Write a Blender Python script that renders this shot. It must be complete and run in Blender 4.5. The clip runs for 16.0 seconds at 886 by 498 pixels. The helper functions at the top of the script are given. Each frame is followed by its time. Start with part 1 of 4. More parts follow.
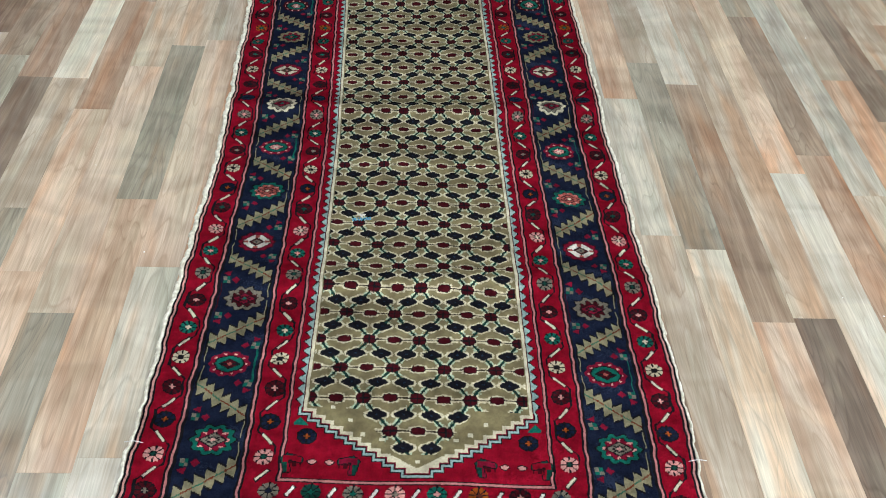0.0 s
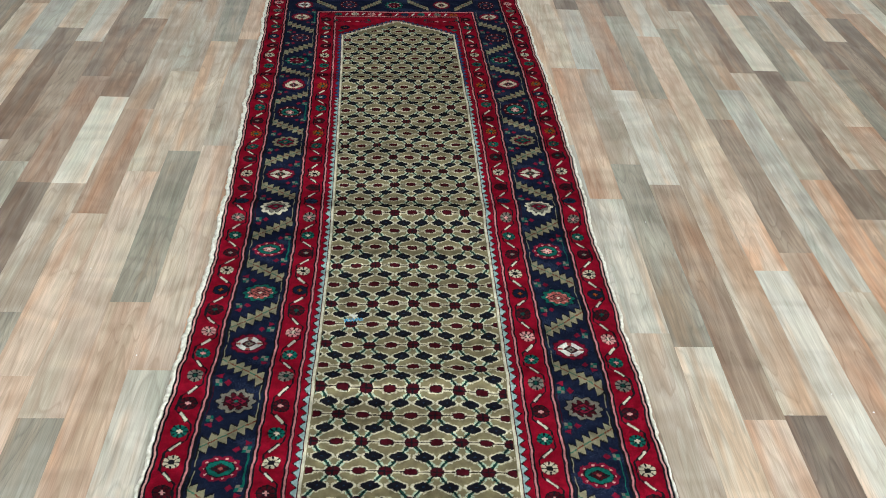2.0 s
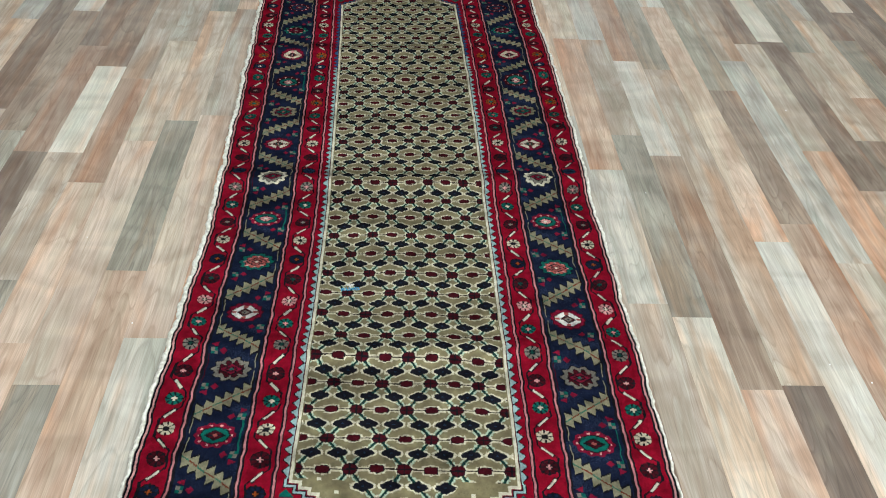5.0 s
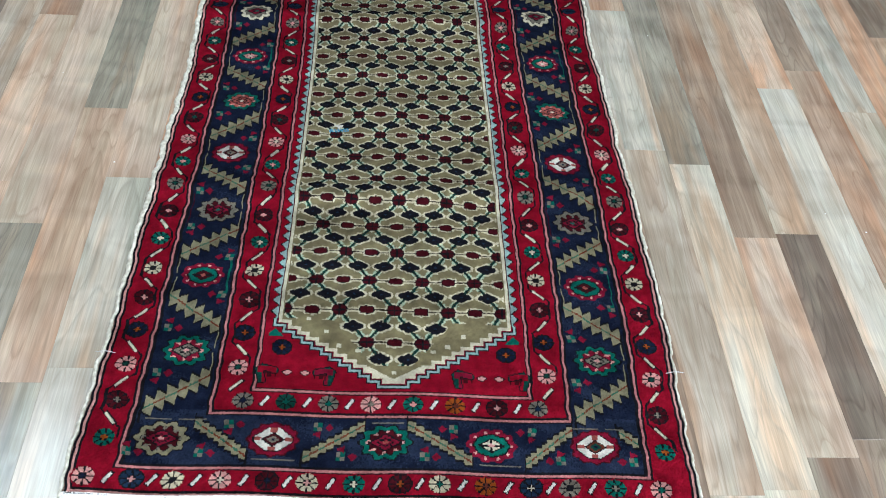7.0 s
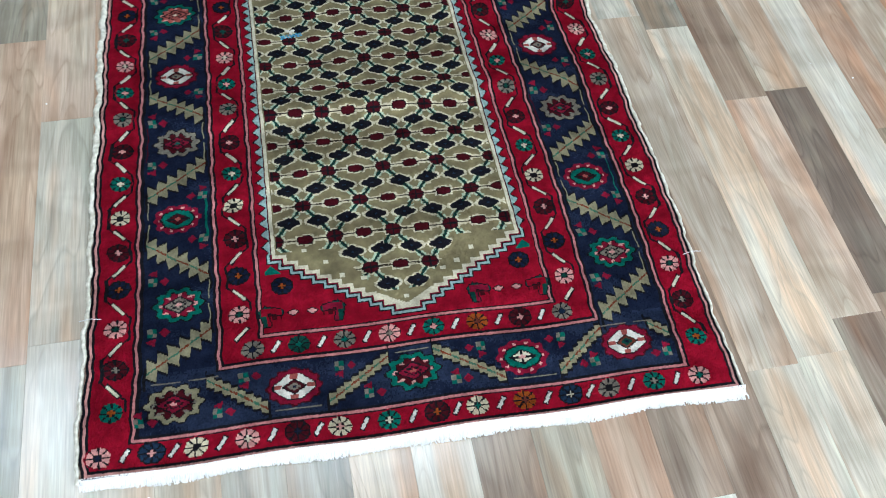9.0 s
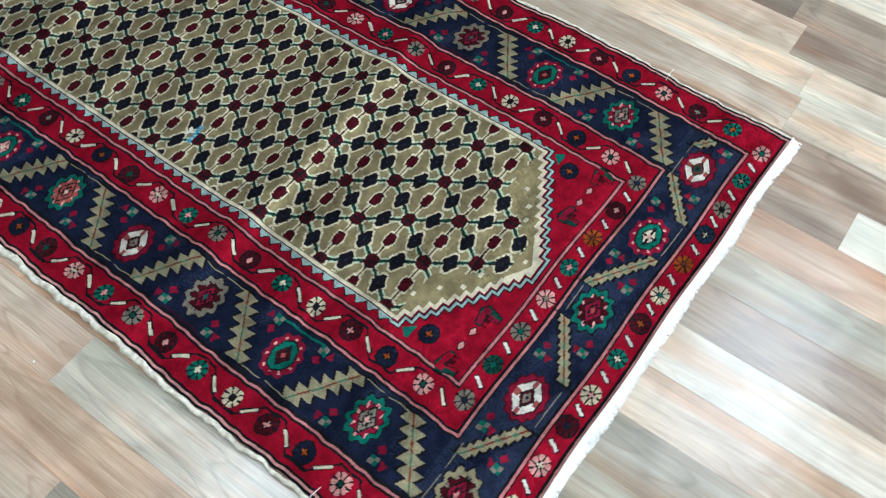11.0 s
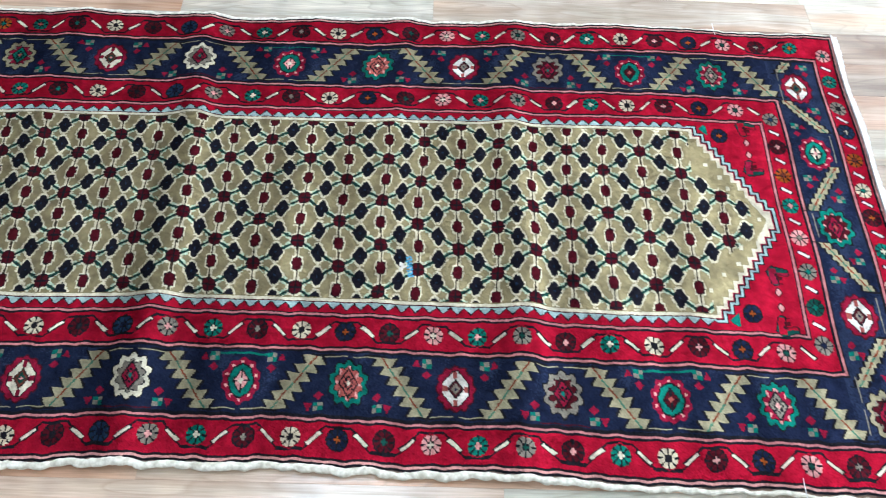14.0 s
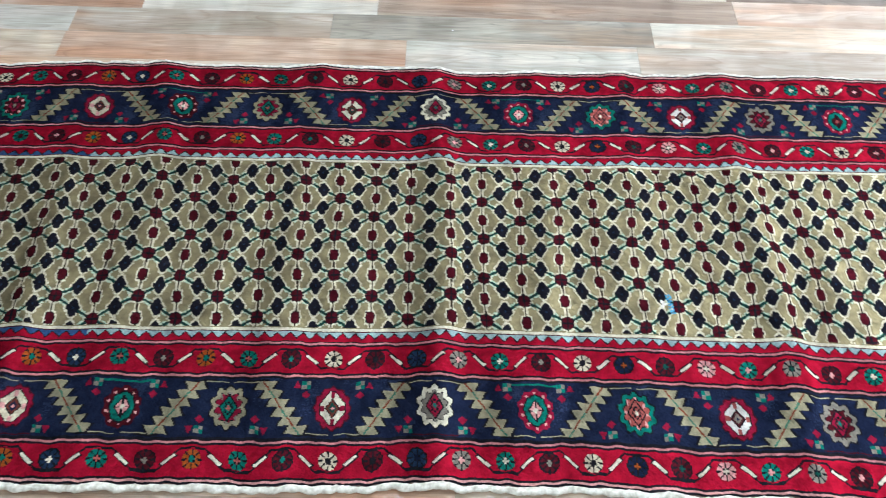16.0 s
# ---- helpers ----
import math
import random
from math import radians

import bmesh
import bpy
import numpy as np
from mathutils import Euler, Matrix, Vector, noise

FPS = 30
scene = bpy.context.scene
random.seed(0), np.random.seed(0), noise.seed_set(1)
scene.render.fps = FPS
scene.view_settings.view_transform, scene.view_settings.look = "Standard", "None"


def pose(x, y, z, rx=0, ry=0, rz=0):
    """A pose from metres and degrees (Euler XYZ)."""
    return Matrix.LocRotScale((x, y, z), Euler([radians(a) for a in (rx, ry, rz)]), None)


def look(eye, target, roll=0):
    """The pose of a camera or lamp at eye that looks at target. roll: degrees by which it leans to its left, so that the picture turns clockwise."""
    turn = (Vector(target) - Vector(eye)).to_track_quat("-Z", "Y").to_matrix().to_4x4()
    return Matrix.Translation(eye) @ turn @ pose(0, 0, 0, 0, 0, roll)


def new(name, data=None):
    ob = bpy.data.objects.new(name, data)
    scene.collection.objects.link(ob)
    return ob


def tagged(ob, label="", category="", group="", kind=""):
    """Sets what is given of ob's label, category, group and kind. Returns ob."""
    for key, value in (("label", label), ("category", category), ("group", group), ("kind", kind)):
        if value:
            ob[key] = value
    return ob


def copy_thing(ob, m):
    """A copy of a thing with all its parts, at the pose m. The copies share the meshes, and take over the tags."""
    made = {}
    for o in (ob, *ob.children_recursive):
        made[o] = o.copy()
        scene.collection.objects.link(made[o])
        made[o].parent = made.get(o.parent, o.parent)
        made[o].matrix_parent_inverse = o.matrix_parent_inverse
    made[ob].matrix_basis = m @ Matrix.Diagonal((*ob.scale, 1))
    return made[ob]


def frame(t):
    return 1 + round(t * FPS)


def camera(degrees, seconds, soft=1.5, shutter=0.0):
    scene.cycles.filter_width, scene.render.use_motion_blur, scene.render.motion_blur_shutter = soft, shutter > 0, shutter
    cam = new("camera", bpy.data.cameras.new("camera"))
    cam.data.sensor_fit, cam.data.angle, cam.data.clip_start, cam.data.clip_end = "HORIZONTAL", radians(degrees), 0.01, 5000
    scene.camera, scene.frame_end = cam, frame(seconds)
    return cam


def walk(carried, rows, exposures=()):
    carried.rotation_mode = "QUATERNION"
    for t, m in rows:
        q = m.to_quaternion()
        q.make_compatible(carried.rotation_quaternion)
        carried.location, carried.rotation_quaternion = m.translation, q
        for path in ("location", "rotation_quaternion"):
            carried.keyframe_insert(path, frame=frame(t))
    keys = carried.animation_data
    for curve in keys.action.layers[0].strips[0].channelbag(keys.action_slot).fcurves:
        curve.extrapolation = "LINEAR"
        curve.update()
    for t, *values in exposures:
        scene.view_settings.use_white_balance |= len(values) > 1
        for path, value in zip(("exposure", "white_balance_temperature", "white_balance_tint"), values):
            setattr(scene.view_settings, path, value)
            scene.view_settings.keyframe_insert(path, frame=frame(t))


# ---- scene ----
cam = camera(54.6, 16.0, soft=1.0, shutter=0.25)
PATH = [
    (0, (-0.036, -0.564, 1.309), (0.072, 0.848, -0.103), 4.1),
    (0.5, (-0.042, -0.568, 1.315), (0.08, 0.884, -0.055), 4.3),
    (1, (-0.041, -0.574, 1.322), (0.084, 0.918, -0.005), 4.2),
    (1.5, (-0.043, -0.575, 1.33), (0.086, 0.951, 0.044), 4.0),
    (2, (-0.04, -0.574, 1.336), (0.088, 0.984, 0.088), 3.8),
    (2.5, (-0.043, -0.577, 1.343), (0.083, 1.0, 0.12), 3.7),
    (3, (-0.042, -0.58, 1.346), (0.085, 1.005, 0.131), 3.8),
    (3.2, (-0.045, -0.581, 1.345), (0.083, 1.004, 0.133), 4.0),
    (5.3, (-0.018, -0.577, 1.311), (0.097, 0.917, -0.013), 3.8),
    (5.5, (-0.018, -0.575, 1.309), (0.099, 0.894, -0.043), 4.0),
    (6, (-0.018, -0.577, 1.289), (0.102, 0.838, -0.119), 4.5),
    (6.5, (-0.019, -0.572, 1.278), (0.112, 0.782, -0.188), 5.2),
    (7, (-0.021, -0.566, 1.263), (0.125, 0.724, -0.259), 6.0),
    (7.5, (-0.019, -0.559, 1.258), (0.13, 0.691, -0.296), 6.4),
    (8, (-0.03, -0.553, 1.256), (0.13, 0.674, -0.315), 6.3),
    (8.5, (-0.084, -0.527, 1.233), (0.132, 0.632, -0.383), 6.0),
    (8.7, (-0.104, -0.497, 1.222), (0.142, 0.608, -0.427), 6.2),
    (10.8, (-0.588, -0.106, 1.166), (0.253, 0.538, -0.531), 2.6),
    (11, (-0.643, -0.073, 1.183), (0.216, 0.525, -0.521), 1.0),
    (11.5, (-0.755, 0.081, 1.184), (0.248, 0.508, -0.493), -2.5),
    (12, (-0.849, 0.218, 1.195), (0.239, 0.561, -0.448), -4.1),
    (12.5, (-0.926, 0.335, 1.203), (0.223, 0.551, -0.42), -4.5),
    (13, (-0.944, 0.496, 1.211), (0.258, 0.612, -0.383), -2.1),
    (13.5, (-0.944, 0.685, 1.203), (0.226, 0.577, -0.415), 2.6),
    (14, (-0.903, 0.797, 1.193), (0.241, 0.761, -0.446), 3.2),
    (14.5, (-0.851, 0.9, 1.195), (0.289, 0.875, -0.448), 3.4),
    (15, (-0.872, 1.047, 1.198), (0.239, 0.936, -0.461), 4.1),
    (15.5, (-0.921, 1.185, 1.234), (0.238, 1.075, -0.392), 3.4),
    (16, (-0.974, 1.232, 1.255), (0.253, 1.228, -0.324), 1.8),
]
walk(cam, [(t, look(eye, target, roll)) for t, eye, target, roll in PATH],
     exposures=((0, -0.30, 6300, 9), (3.2, -0.25, 6190, 8), (5.5, -0.28, 6070, 8), (7.0, -0.38, 5850, 8), (8.7, -0.42, 5730, 7), (10.8, -0.36, 5920, 8),
                (12.5, -0.24, 5920, 9), (14.0, 0.04, 5730, 11), (16.0, 0.04, 5730, 11)))

# ---------------------------------------------------------------- world, lights
world = bpy.data.worlds.new("world")
scene.world = world
world.use_nodes = True
world.node_tree.nodes["Background"].inputs[0].default_value = (0.75, 0.85, 1.0, 1)
world.node_tree.nodes["Background"].inputs[1].default_value = 0.05

CEILING = 2.75
PANEL_POWER = 7.0                      # emission strength of the ceiling panels
WINDOW_POWER = 258.0
PANELS = [(0.0, 1.10), (-1.5, 1.3), (-1.75, -0.5), (1.65, -0.35), (0.05, 4.2)]


# ---------------------------------------------------------------- node helpers
def material(name):
    m = bpy.data.materials.new(name)
    m.use_nodes = True
    nt = m.node_tree
    return m, nt, nt.nodes, nt.links, nt.nodes["Principled BSDF"]


def node(nt, kind, **props):
    n = nt.nodes.new(kind)
    for key, value in props.items():
        if key == "operation":
            n.operation = value
        elif key == "blend_type":
            n.blend_type = value
        elif key == "data_type":
            n.data_type = value
        elif key in n.inputs:
            n.inputs[key].default_value = value
    return n


def ramp(nt, stops):
    n = nt.nodes.new("ShaderNodeValToRGB")
    el = n.color_ramp.elements
    while len(el) < len(stops):
        el.new(0.5)
    for e, (p, c) in zip(el, stops):
        e.position, e.color = p, (*c, 1) if len(c) == 3 else c
    return n


def mix_color(nt, fac, a, b, blend="MIX"):
    n = nt.nodes.new("ShaderNodeMix")
    n.data_type, n.blend_type = "RGBA", blend
    for sock, v in ((n.inputs[0], fac), (n.inputs[6], a), (n.inputs[7], b)):
        if hasattr(v, "is_linked"):
            nt.links.new(v, sock)
        elif isinstance(v, tuple):
            sock.default_value = (*v, 1)
        else:
            sock.default_value = v
    return n.outputs[2]


# ---------------------------------------------------------------- materials
def wool(name, colour, spread=0.3, gloss=0.03, dye=1.0):
    """Hand-spun, hand-dyed wool pile: speckle from knot to knot, slow bands of another dye lot, a soft sheen."""
    m, nt, nodes, links, bsdf = material(name)
    colour = tuple(c * dye for c in colour)
    tc = nodes.new("ShaderNodeTexCoord")
    stretch = node(nt, "ShaderNodeMapping")
    stretch.inputs["Scale"].default_value = (1.0, 7.0, 1.0)
    links.new(tc.outputs["Object"], stretch.inputs["Vector"])
    bands = node(nt, "ShaderNodeTexNoise", Scale=2.2, Detail=3.0)
    links.new(stretch.outputs[0], bands.inputs["Vector"])
    speck = node(nt, "ShaderNodeTexNoise", Scale=330.0, Detail=2.0)
    links.new(tc.outputs["Object"], speck.inputs["Vector"])
    mid = node(nt, "ShaderNodeTexNoise", Scale=45.0, Detail=3.0)
    links.new(tc.outputs["Object"], mid.inputs["Vector"])
    dark = tuple(c * (1 - spread) for c in colour)
    light = tuple(min(1, c * (1 + spread) + 0.001) for c in colour)
    r1 = ramp(nt, [(0.3, dark), (0.7, light)])
    links.new(speck.outputs["Fac"], r1.inputs[0])
    r2 = ramp(nt, [(0.3, (0.66, 0.64, 0.61)), (0.7, (1.18, 1.17, 1.12))])
    links.new(bands.outputs["Fac"], r2.inputs[0])
    r3 = ramp(nt, [(0.3, (0.66, 0.66, 0.66)), (0.7, (1.22, 1.22, 1.20))])
    links.new(mid.outputs["Fac"], r3.inputs[0])
    c = mix_color(nt, 1.0, r1.outputs[0], r2.outputs[0], "MULTIPLY")
    c = mix_color(nt, 1.0, c, r3.outputs[0], "MULTIPLY")
    bump = node(nt, "ShaderNodeBump", Strength=0.55, Distance=0.002)
    tuft = node(nt, "ShaderNodeTexNoise", Scale=520.0, Detail=2.0)
    links.new(tc.outputs["Object"], tuft.inputs["Vector"])
    links.new(tuft.outputs["Fac"], bump.inputs["Height"])
    # the dyed fibres both scatter light and glance it in their own colour
    nodes.remove(bsdf)
    matt = node(nt, "ShaderNodeBsdfDiffuse", Roughness=0.6)
    links.new(c, matt.inputs["Color"])
    glint = node(nt, "ShaderNodeBsdfAnisotropic", Roughness=0.42)
    top = max(colour)
    sheen = mix_color(nt, 1.0, tuple(0.012 + 0.90 * v / top for v in colour), r2.outputs[0], "MULTIPLY")
    links.new(mix_color(nt, 1.0, sheen, r3.outputs[0], "MULTIPLY"), glint.inputs["Color"])
    both = node(nt, "ShaderNodeMixShader", Fac=gloss)
    for shader in (matt, glint):
        links.new(bump.outputs[0], shader.inputs["Normal"])
    links.new(matt.outputs[0], both.inputs[1])
    links.new(glint.outputs[0], both.inputs[2])
    links.new(both.outputs[0], nodes["Material Output"].inputs["Surface"])
    return m


YARN = {
    "red": (0.168, 0.0015, 0.0120), "darkred": (0.062, 0.006, 0.012), "black": (0.0045, 0.0045, 0.006),
    "navy": (0.0056, 0.0080, 0.0195), "pink": (0.60, 0.30, 0.29), "olive": (0.122, 0.106, 0.060),
    "cream": (0.60, 0.57, 0.45), "beige": (0.27, 0.25, 0.165), "green": (0.006, 0.090, 0.070),
    "lightblue": (0.26, 0.37, 0.375), "salmon": (0.66, 0.17, 0.15), "orange": (0.50, 0.12, 0.020),
    "blue": (0.022, 0.046, 0.100), "grey": (0.27, 0.25, 0.21), "white": (0.68, 0.67, 0.63),
    "darkgreen": (0.007, 0.045, 0.035), "brown": (0.095, 0.024, 0.016), "skyblue": (0.08, 0.36, 0.62),
    "indigo": (0.0085, 0.0085, 0.0130), "rose": (0.50, 0.20, 0.21), "umber": (0.045, 0.036, 0.024), "steel": (0.045, 0.105, 0.24), "slate": (0.016, 0.023, 0.050), "mint": (0.38, 0.48, 0.37), "cerise": (0.175, 0.006, 0.026), "ivory": (0.50, 0.46, 0.34), "rust": (0.20, 0.045, 0.022), "sage": (0.05, 0.16, 0.11),
}
YARN_NAMES = list(YARN)
YARN_INDEX = {n: i for i, n in enumerate(YARN_NAMES)}
GLOSS = {"cream": 0.15, "white": 0.15, "pink": 0.11, "rose": 0.09, "ivory": 0.14, "mint": 0.12, "lightblue": 0.12, "olive": 0.16, "beige": 0.13, "red": 0.165, "cerise": 0.10,
         "black": 0.006, "indigo": 0.006, "darkred": 0.025, "darkgreen": 0.02, "umber": 0.02, "navy": 0.018, "slate": 0.022, "blue": 0.02}
PALE = ("cream", "white", "pink", "mint", "lightblue", "ivory", "skyblue", "rose")
YARN_MATS = [wool("wool_" + n, c, 0.22 if n in ("cream", "white", "olive") else 0.34, GLOSS.get(n, 0.07), 0.72 if n in PALE else 0.21 if n in ("red", "olive") else 0.55 if n in ("navy", "slate", "indigo", "darkgreen") else 0.9 if n == "black" else 0.32) for n, c in YARN.items()]


def cotton():
    m, nt, nodes, links, bsdf = material("cotton_cord")
    tc = nodes.new("ShaderNodeTexCoord")
    n = node(nt, "ShaderNodeTexNoise", Scale=120.0, Detail=4.0)
    links.new(tc.outputs["Object"], n.inputs["Vector"])
    r = ramp(nt, [(0.3, (0.50, 0.47, 0.37)), (0.65, (0.84, 0.82, 0.72))])
    links.new(n.outputs["Fac"], r.inputs[0])
    links.new(r.outputs[0], bsdf.inputs["Base Color"])
    bsdf.inputs["Roughness"].default_value = 0.9
    b = node(nt, "ShaderNodeBump", Strength=0.5, Distance=0.002)
    links.new(n.outputs["Fac"], b.inputs["Height"])
    links.new(b.outputs[0], bsdf.inputs["Normal"])
    return m


def plain(name, colour, rough=0.6, scale=40.0, spread=0.12):
    m, nt, nodes, links, bsdf = material(name)
    tc = nodes.new("ShaderNodeTexCoord")
    n = node(nt, "ShaderNodeTexNoise", Scale=scale, Detail=4.0)
    links.new(tc.outputs["Object"], n.inputs["Vector"])
    r = ramp(nt, [(0.3, tuple(c * (1 - spread) for c in colour)), (0.7, tuple(min(1, c * (1 + spread)) for c in colour))])
    links.new(n.outputs["Fac"], r.inputs[0])
    links.new(r.outputs[0], bsdf.inputs["Base Color"])
    bsdf.inputs["Roughness"].default_value = rough
    return m


def laminate(name, low, high, streak):
    """Printed laminate strip: long wavy grain, a cathedral figure, soft cloudy stains, satin coat."""
    m, nt, nodes, links, bsdf = material(name)
    tc = nodes.new("ShaderNodeTexCoord")
    info = nodes.new("ShaderNodeObjectInfo")
    shift = node(nt, "ShaderNodeVectorMath", operation="SCALE")
    shift.inputs[0].default_value = (17.0, 31.0, 5.0)
    links.new(info.outputs["Random"], shift.inputs["Scale"])
    place = node(nt, "ShaderNodeVectorMath", operation="ADD")
    links.new(tc.outputs["Object"], place.inputs[0])
    links.new(shift.outputs[0], place.inputs[1])

    def noise_at(sx, sy, detail, distort=0.0):
        mp = node(nt, "ShaderNodeMapping")
        mp.inputs["Scale"].default_value = (sx, sy, 1.0)
        links.new(place.outputs[0], mp.inputs["Vector"])
        n = node(nt, "ShaderNodeTexNoise", Scale=1.0, Detail=detail, Distortion=distort)
        links.new(mp.outputs[0], n.inputs["Vector"])
        return n.outputs["Fac"]

    cloud = noise_at(12.0, 3.0, 2.5, 1.0)
    streaks = noise_at(32.0, 2.0, 2.5, 1.0)
    grain = noise_at(95.0, 5.5, 4.0, 0.9)
    fine = noise_at(420.0, 14.0, 3.0)
    rust = noise_at(15.0, 1.9, 2.0, 0.5)
    # cathedral figure: contour lines of a stretched noise
    field = noise_at(15.0, 1.7, 1.3, 0.6)
    mul = node(nt, "ShaderNodeMath", operation="MULTIPLY")
    links.new(field, mul.inputs[0])
    mul.inputs[1].default_value = 11.0
    fr = node(nt, "ShaderNodeMath", operation="FRACT")
    links.new(mul.outputs[0], fr.inputs[0])
    rings = ramp(nt, [(0.0, (0, 0, 0)), (0.10, (0.55, 0.55, 0.55)), (0.22, (0.20, 0.20, 0.20)), (0.55, (0, 0, 0))])
    links.new(fr.outputs[0], rings.inputs[0])
    blend = node(nt, "ShaderNodeMath", operation="MULTIPLY_ADD")
    links.new(streaks, blend.inputs[0])
    blend.inputs[1].default_value = 0.45
    half = node(nt, "ShaderNodeMath", operation="MULTIPLY")
    links.new(cloud, half.inputs[0])
    half.inputs[1].default_value = 0.55
    links.new(half.outputs[0], blend.inputs[2])
    mean = tuple((a + b) / 2 for a, b in zip(low, high))
    base = ramp(nt, [(0.36, low), (0.5, mean), (0.66, high)])
    links.new(blend.outputs[0], base.inputs[0])
    rust_fac = ramp(nt, [(0.50, (0, 0, 0)), (0.66, (0.75, 0.75, 0.75))])
    links.new(rust, rust_fac.inputs[0])
    rusty = mix_color(nt, 1.0, base.outputs[0], (1.0, 0.74, 0.58), "MULTIPLY")
    tinted = mix_color(nt, rust_fac.outputs[0], base.outputs[0], rusty)
    cool_fac = ramp(nt, [(0.32, (0.6, 0.6, 0.6)), (0.46, (0, 0, 0))])
    links.new(rust, cool_fac.inputs[0])
    cool = mix_color(nt, 1.0, base.outputs[0], (0.88, 1.0, 0.98), "MULTIPLY")
    tinted = mix_color(nt, cool_fac.outputs[0], tinted, cool)
    g = ramp(nt, [(0.42, (1, 1, 1)), (0.66, (0, 0, 0))])
    links.new(grain, g.inputs[0])
    gm = node(nt, "ShaderNodeMath", operation="MULTIPLY")
    links.new(g.outputs[0], gm.inputs[0])
    gm.inputs[1].default_value = 0.22
    c = mix_color(nt, gm.outputs[0], tinted, streak)
    rm = node(nt, "ShaderNodeMath", operation="MULTIPLY")
    links.new(rings.outputs[0], rm.inputs[0])
    rm.inputs[1].default_value = 0.75
    c = mix_color(nt, rm.outputs[0], c, streak)
    f = ramp(nt, [(0.35, (0.87, 0.86, 0.85)), (0.65, (1.08, 1.08, 1.08))])
    links.new(fine, f.inputs[0])
    c = mix_color(nt, 1.0, c, f.outputs[0], "MULTIPLY")
    vary = ramp(nt, [(0.0, (0.84, 0.85, 0.86)), (1.0, (1.16, 1.14, 1.10))])
    links.new(info.outputs["Random"], vary.inputs[0])
    c = mix_color(nt, 1.0, c, vary.outputs[0], "MULTIPLY")
    # curl across the grain, as in figured wood
    curl = noise_at(4.0, 8.5, 1.5, 1.2)
    curl_r = ramp(nt, [(0.36, (0.83, 0.81, 0.78)), (0.52, (1.0, 1.0, 1.0)), (0.66, (1.13, 1.12, 1.08))])
    links.new(curl, curl_r.inputs[0])
    c = mix_color(nt, 0.65, c, curl_r.outputs[0], "MULTIPLY")
    links.new(c, bsdf.inputs["Base Color"])
    rr = ramp(nt, [(0.3, (0.13, 0.13, 0.13)), (0.7, (0.25, 0.25, 0.25))])
    links.new(cloud, rr.inputs[0])
    links.new(rr.outputs[0], bsdf.inputs["Roughness"])
    bsdf.inputs["Specular IOR Level"].default_value = 1.0
    b = node(nt, "ShaderNodeBump", Strength=0.12, Distance=0.001)
    links.new(fine, b.inputs["Height"])
    links.new(b.outputs[0], bsdf.inputs["Normal"])
    return m


WOOD = {
    "w": laminate("laminate_pale", (0.62, 0.56, 0.45), (0.88, 0.85, 0.75), (0.50, 0.43, 0.34)),
    "s": laminate("laminate_silver", (0.45, 0.415, 0.345), (0.79, 0.745, 0.64), (0.31, 0.285, 0.235)),
    "t": laminate("laminate_tan", (0.43, 0.335, 0.25), (0.74, 0.65, 0.53), (0.31, 0.215, 0.145)),
    "o": laminate("laminate_copper", (0.40, 0.26, 0.18), (0.66, 0.51, 0.39), (0.26, 0.155, 0.10)),
    "g": laminate("laminate_grey", (0.275, 0.247, 0.195), (0.53, 0.49, 0.395), (0.18, 0.16, 0.13)),
    "b": laminate("laminate_brown", (0.245, 0.175, 0.13), (0.48, 0.39, 0.305), (0.155, 0.105, 0.072)),
    "p": laminate("laminate_peach", (0.53, 0.385, 0.285), (0.81, 0.67, 0.54), (0.38, 0.26, 0.18)),
    "d": laminate("laminate_dark", (0.185, 0.138, 0.108), (0.335, 0.262, 0.205), (0.085, 0.06, 0.046)),
}
COTTON = cotton()
FRINGE = plain("cotton_warp", (0.86, 0.86, 0.85), 0.9, 90.0, 0.10)
WALL = plain("wall_paint", (0.72, 0.70, 0.66), 0.8, 6.0, 0.04)
CEIL = plain("ceiling_paint", (0.80, 0.80, 0.79), 0.9, 6.0, 0.03)
BACKING = plain("woven_backing", (0.30, 0.20, 0.15), 0.9, 300.0, 0.3)
NYLON = plain("nylon", (0.75, 0.76, 0.78), 0.3, 60.0, 0.05)
METAL = plain("panel_frame", (0.75, 0.75, 0.75), 0.4, 20.0, 0.03)
DUST = plain("dust_speck", (0.85, 0.85, 0.83), 0.5, 200.0, 0.1)


def glow(name, colour, strength):
    m, nt, nodes, links, bsdf = material(name)
    bsdf.inputs["Base Color"].default_value = (0.8, 0.8, 0.8, 1)
    bsdf.inputs["Emission Color"].default_value = (*colour, 1)
    bsdf.inputs["Emission Strength"].default_value = strength
    return m


LIGHT = glow("panel_diffuser", (0.79, 0.91, 1.0), PANEL_POWER)


# ---------------------------------------------------------------- mesh helpers
def part(name, bm, mat, parent, label=""):
    """Links a bmesh as one mesh object under a thing or a part."""
    me = bpy.data.meshes.new(name)
    bm.to_mesh(me)
    bm.free()
    me.materials.append(mat)
    ob = new(name, me)
    ob.parent = parent
    return tagged(ob, label)


